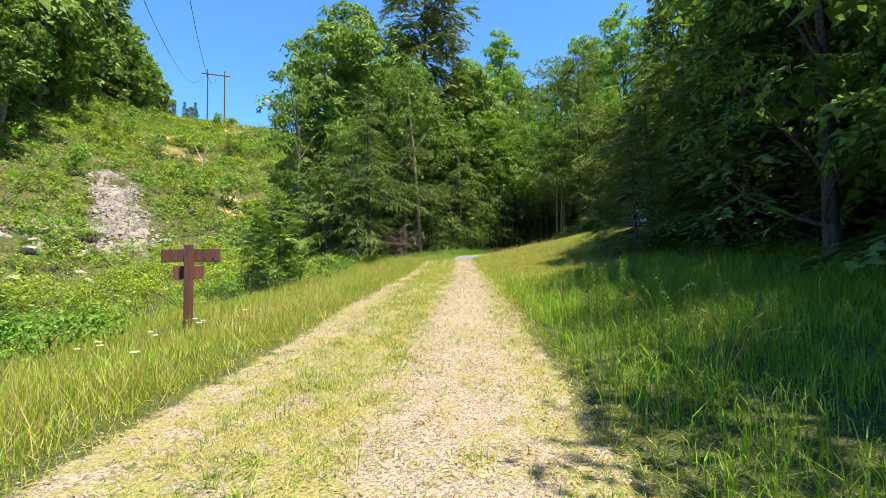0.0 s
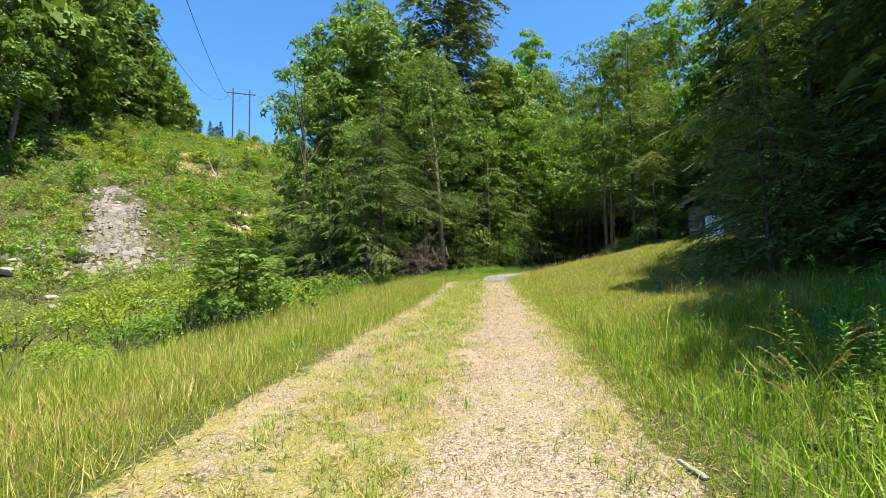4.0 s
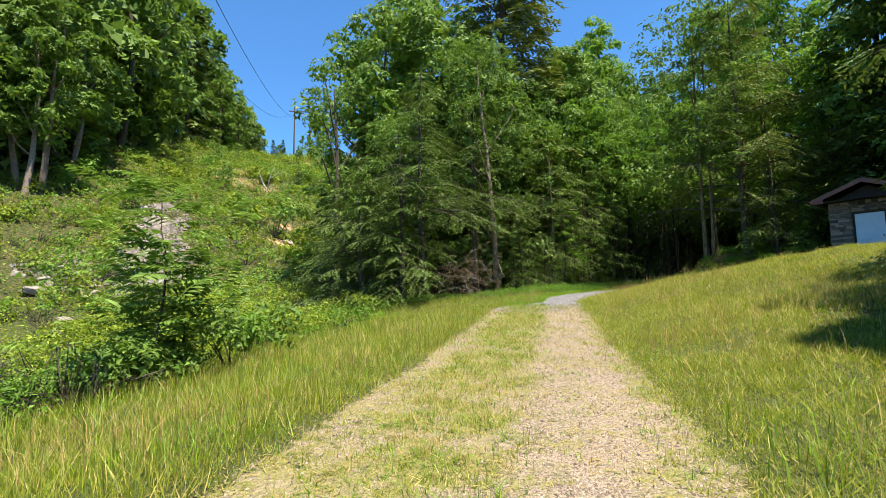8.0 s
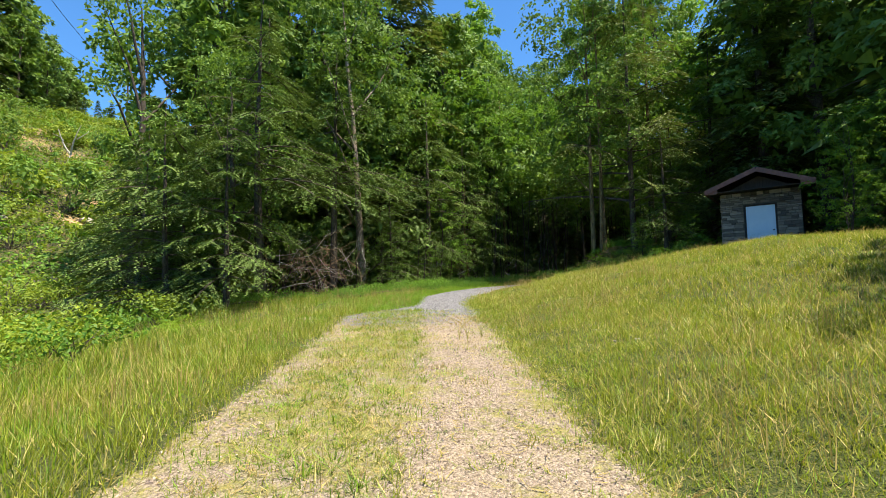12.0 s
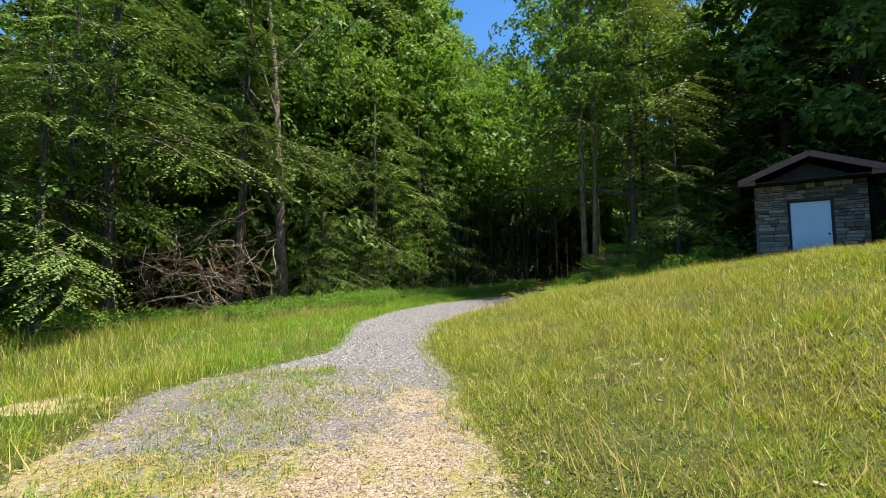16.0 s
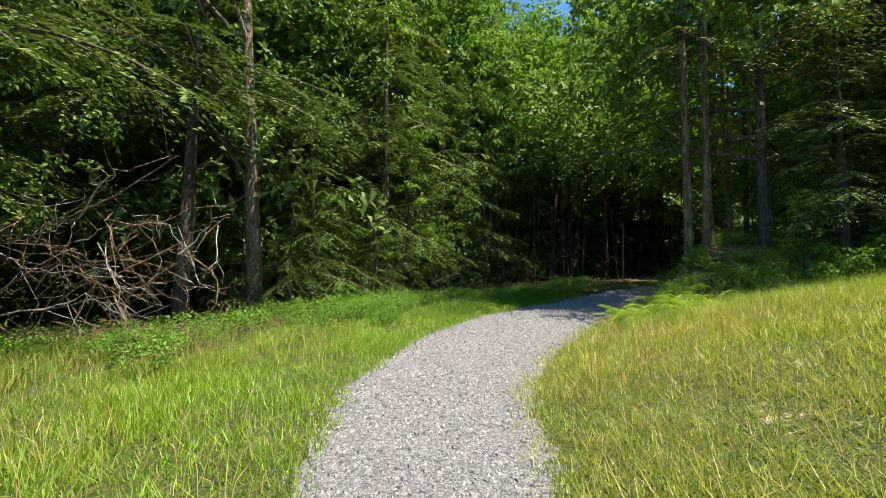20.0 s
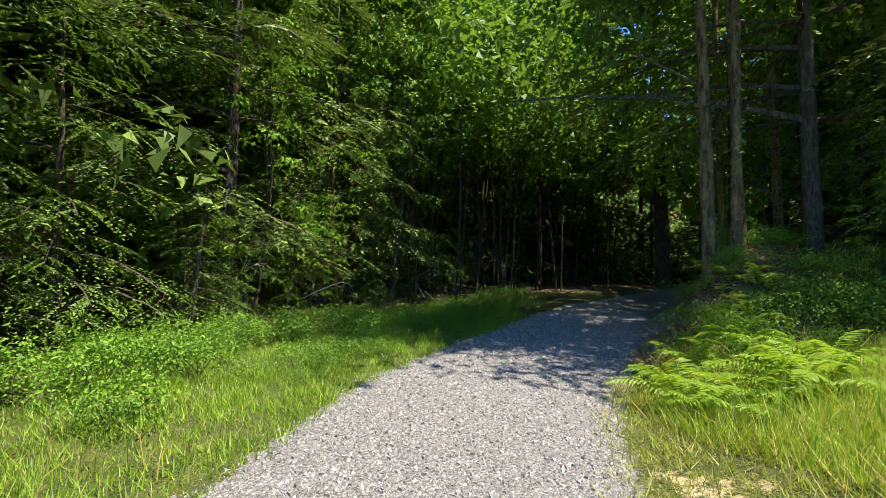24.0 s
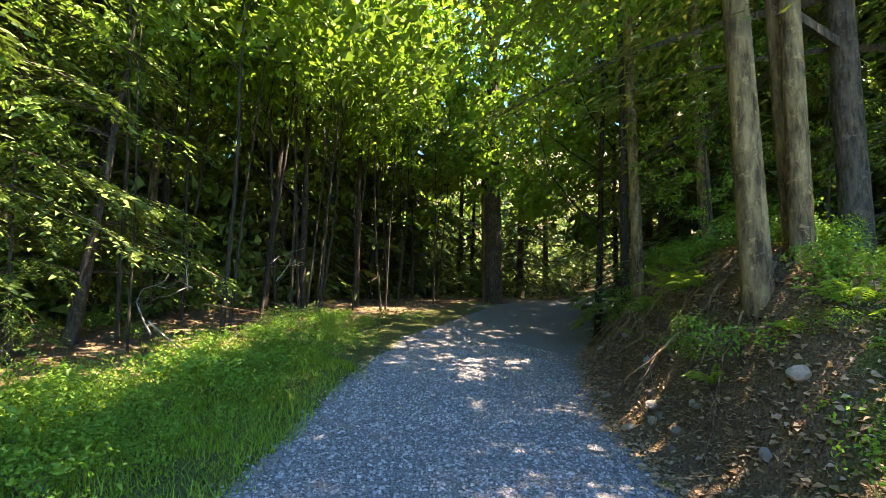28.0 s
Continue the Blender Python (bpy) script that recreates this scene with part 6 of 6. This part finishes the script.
for k in range(46):
    a = beside(r.uniform(0.2, 0.9), r.uniform(0.7, 1.5))
    b = beside(0, 0) * 0 + a + np.array([-0.65, 0.76]) * r.uniform(0.3, 0.8) + r.normal(size=2) * 0.3
    ob = dead_branch(320 + k, (*a, ground_at(*a) + 0.03), (*b, ground_at(*b) + r.uniform(0.02, 0.12)), r.uniform(0.008, 0.022), DEADWOOD, 3, "bare root hanging from the cut bank", 0.12)
    ob.name, ob["category"], ob["group"] = "root", "root", "roots in the bank"
for k in range(12):  # pale broken roots under the lip of the bank
    a = beside(r.uniform(0.05, 0.75), r.uniform(0.75, 1.0))
    b = a + np.array([-0.65, 0.76]) * r.uniform(0.2, 0.45) + r.normal(size=2) * 0.2
    ob = dead_branch(620 + k, (*a, ground_at(*a) + 0.06), (*b, ground_at(*b) + r.uniform(0.06, 0.2)), r.uniform(0.007, 0.015), PALEDEAD if k % 3 == 0 else DEADWOOD, 3, "pale broken root hanging under the lip of the bank", 0.16)
    ob.name, ob["category"], ob["group"] = "root", "root", "roots in the bank"
BANKSTONES = [stone_mesh(160 + k, 1.0, WALLSTONE, 0.7) for k in range(4)]
for k in range(44):
    x, y = beside(r.uniform(0.1, 0.95), abs(r.normal()) * 0.5 + 0.08)
    s = r.uniform(0.05, 0.17) if k % 6 else r.uniform(0.14, 0.2)
    ob = tagged(new("bank_stone", BANKSTONES[k % 4]), "grey-brown stone lying on the cut bank", "stone", "stones on the bank")
    ob.matrix_basis = Matrix.LocRotScale((x, y, ground_at(x, y) + 0.05 * s), Euler((r.normal() * 0.4, r.normal() * 0.4, k)), (s * 1.3, s, s))
n = 40000
x, y = r.uniform(6, 16, n), r.uniform(43.5, 54, n)
d, half = lateral(x, y)
k = (d > half - 0.25 * r.random(n)) & (d < half + 2.6) & (y > 43.9)
x, y = x[k], y[k]
p = np.stack([x, y, height(x, y) + 0.012 + 0.02 * r.random(len(x))], 1)
L = r.uniform(0.035, 0.09, len(x))
tagged(new("leaf_litter", mesh_of("leaf_litter", *leaves(p, r.normal(size=(len(x), 3)) * np.array([1, 1, 0.2]), np.array([0, 0, 1.0]) + 0.4 * r.normal(size=(len(x), 3)), L, L * 0.6), LITTERLEAF)), "brown fallen leaves on the bank", "leaves", kind="stuff")
for k in range(84):  # ferns and weeds hanging over the upper face of the bank
    x, y = beside(r.uniform(-0.1, 0.95), 0.6 + 1.2 * r.random() ** 0.7)
    if math.hypot(x - 10.4, y - 44.9) > 0.45:
        place((WEEDS[1], FERNS[1], WEEDS[0], FERNS[0], WEEDS[2])[k % 5], x, y, r.random() * 6.3, r.uniform(0.28, 0.55))
for k in range(26):  # leafy plants on top of the bank
    x, y = beside(r.uniform(0.25, 0.95), r.uniform(1.5, 2.6))
    if math.hypot(x - 10.4, y - 44.9) > 0.5:
        place(WEEDS[k % 2] if k % 4 else FERNS[k % 3], x, y, r.random() * 6.3, r.uniform(0.3, 0.55))
n = 9000
x, y = r.uniform(-14, 24, n), r.uniform(41, 62, n)
k = (woods(x, y) > 0.5) & (np.abs(lateral(x, y)[0]) > 2.4)
x, y = x[k], y[k]
p = np.stack([x, y, height(x, y) + 0.02], 1)
L = r.uniform(0.08, 0.16, len(x))
tagged(new("leaf_litter", mesh_of("leaf_litter", *leaves(p, r.normal(size=(len(x), 3)) * np.array([1, 1, 0.2]), np.array([0, 0, 1.0]) + 0.3 * r.normal(size=(len(x), 3)), L, L * 0.6), LITTERLEAF)), "brown fallen leaves under the trees", "leaves", kind="stuff")


# ---------------------------------------------------------------- small things by the track
def daisy(seed, tall):
    rng = np.random.default_rng(seed)
    plant = thing("daisy", "white wild flower on a thin stalk in the verge grass", "flower", "white flowers in the verge")
    line = stem_line(rng, (0, 0, -0.03), (rng.normal() * 0.05, rng.normal() * 0.05, tall), 0.02, 5)
    part("stalk", mesh_of("stalk", *tube(line, 0.003 * np.linspace(1, 0.7, 5), 3), WEED), plant)
    n = 13
    a = np.arange(n) * 2 * np.pi / n
    way = np.stack([np.cos(a), np.sin(a), 0.15 + 0 * a], 1)
    part("petals", mesh_of("petals", *leaves(line[-1] + way * 0.026, way, np.array([0, 0, 1.0]) + 0 * way, np.full(n, 0.04), np.full(n, 0.016), 0.05, 0.1), PETAL), plant)
    part("flower_centre", mesh_of("flower_centre", *tube(line[-1] + np.array([[0, 0, -0.006], [0, 0, 0.004], [0, 0, 0.009]]), [0.012, 0.012, 0.004], 7), YOLK), plant, "yellow flower centre")
    return plant


DAISIES = [daisy(501, 0.38), daisy(502, 0.45), daisy(503, 0.32)]
for k, (x, y) in enumerate(((-2.84, 5.9), (-1.78, 4.95), (-3.26, 7.3), (-4.2, 8.6), (-2.2, 6.8), (-3.6, 9.4), (-3.4, 6.6), (-2.9, 7.9), (-4.4, 7.4), (-2.6, 9.0))):
    place(DAISIES[k % 3], x, y, k * 1.3, 1.1)


def seed_grass(seed, tall):
    """A tuft of long arching stalks with drooping seed heads."""
    rng = np.random.default_rng(seed)
    plant = thing("seeding_grass", "tuft of tall arching grass with pale seed heads", "grass", "arching grass by the track")
    pieces, heads = [], []
    for k in range(9):
        a = rng.random() * 6.283
        h, out = tall * rng.uniform(0.75, 1.1), tall * rng.uniform(0.25, 0.75)
        t = np.linspace(0, 1, 8)
        p = np.stack([math.cos(a) * out * t**1.8, math.sin(a) * out * t**1.8, h * (1.15 * t - 0.3 * t**3)], 1)
        pieces.append(tube(p, 0.0028 * np.linspace(1, 0.4, 8), 3))
        n = 26
        q = rng.uniform(0.72, 1.0, n)
        c = np.stack([np.interp(q, t, p[:, j]) for j in range(3)], 1) + rng.normal(size=(n, 3)) * 0.006
        way = (p[-1] - p[-2]) + rng.normal(size=(n, 3)) * 0.02
        heads.append(leaves(c, way, rng.normal(size=(n, 3)), np.full(n, 0.032), np.full(n, 0.007)))
    part("stalks", mesh_of("stalks", *join(pieces), GRASS), plant)
    part("seed_heads", mesh_of("seed_heads", *join(heads), DRYGRASS), plant, "pale straw-coloured seed heads")
    return plant


SEEDGRASS = [seed_grass(511, 1.0), seed_grass(512, 0.85)]
for k, (x, y) in enumerate(((4.5, 5.9), (3.9, 5.1), (4.2, 7.4), (3.6, 8.3), (4.6, 9.2), (3.5, 10.6), (4.2, 11.6), (4.9, 12.4), (3.4, 13.2), (4.0, 14.6), (4.8, 15.6), (4.4, 17.4), (5.0, 13.8), (6.4, 20.6), (7.0, 22.2), (6.1, 21.8), (7.7, 23.2), (7.2, 41.8), (8.6, 43.4), (6.6, 42.5), (7.6, 43.2))):
    place(SEEDGRASS[k % 2], x, y, k * 2.1, 0.95 if y < 18 else 0.7)
TUFT = seed_grass(513, 0.5)
for x, y in ((1.62, 27.1), (1.9, 27.6), (2.0, 21.3), (1.5, 27.4)):
    place(TUFT, x, y, x * 9, 0.9)
# flat stones showing in the thin meadow turf, and a splinter of wood on the gravel
for k in range(26):
    x, y = r.uniform(2.0, 4.6), r.uniform(25.6, 31.5)
    s = r.uniform(0.03, 0.085)
    ob = tagged(new("meadow_stone", STONES[k % 4]), "pale flat stone in the thin meadow turf", "stone", "stones in the meadow turf")
    ob.matrix_basis = Matrix.LocRotScale((x, y, ground_at(x, y) + 0.08 * s), Euler((r.normal() * 0.15, r.normal() * 0.15, k)), (s * 1.4, s, s * 0.6))
chip = tagged(new("wood_splinter", boxed((0.045, 0.3, 0.02), 0.006, PALEDEAD, "splinter", 0.006, prng)), "pale splinter of wood lying on the gravel", "wood")
chip.matrix_basis = pose(2.58, 10.42, ground_at(2.58, 10.42) + 0.012, 2, 0, 12)

for pattern in (*OAK, *TULIP, *HEM, FIR, AIRY, PALEFAR, DARKBUSH, HIGHHEM, HIGHOAK, WHITEPINE, *DEEP, *FARTREE, *SAPLING, *NEAR, *THIN, *FERNS, *GOLDENROD, *WEEDS, SUMAC, *DAISIES, *SEEDGRASS, TUFT, *UNDER, *SCRUBS, *BRUSH, *LOWSCRUB):
    finish(pattern)
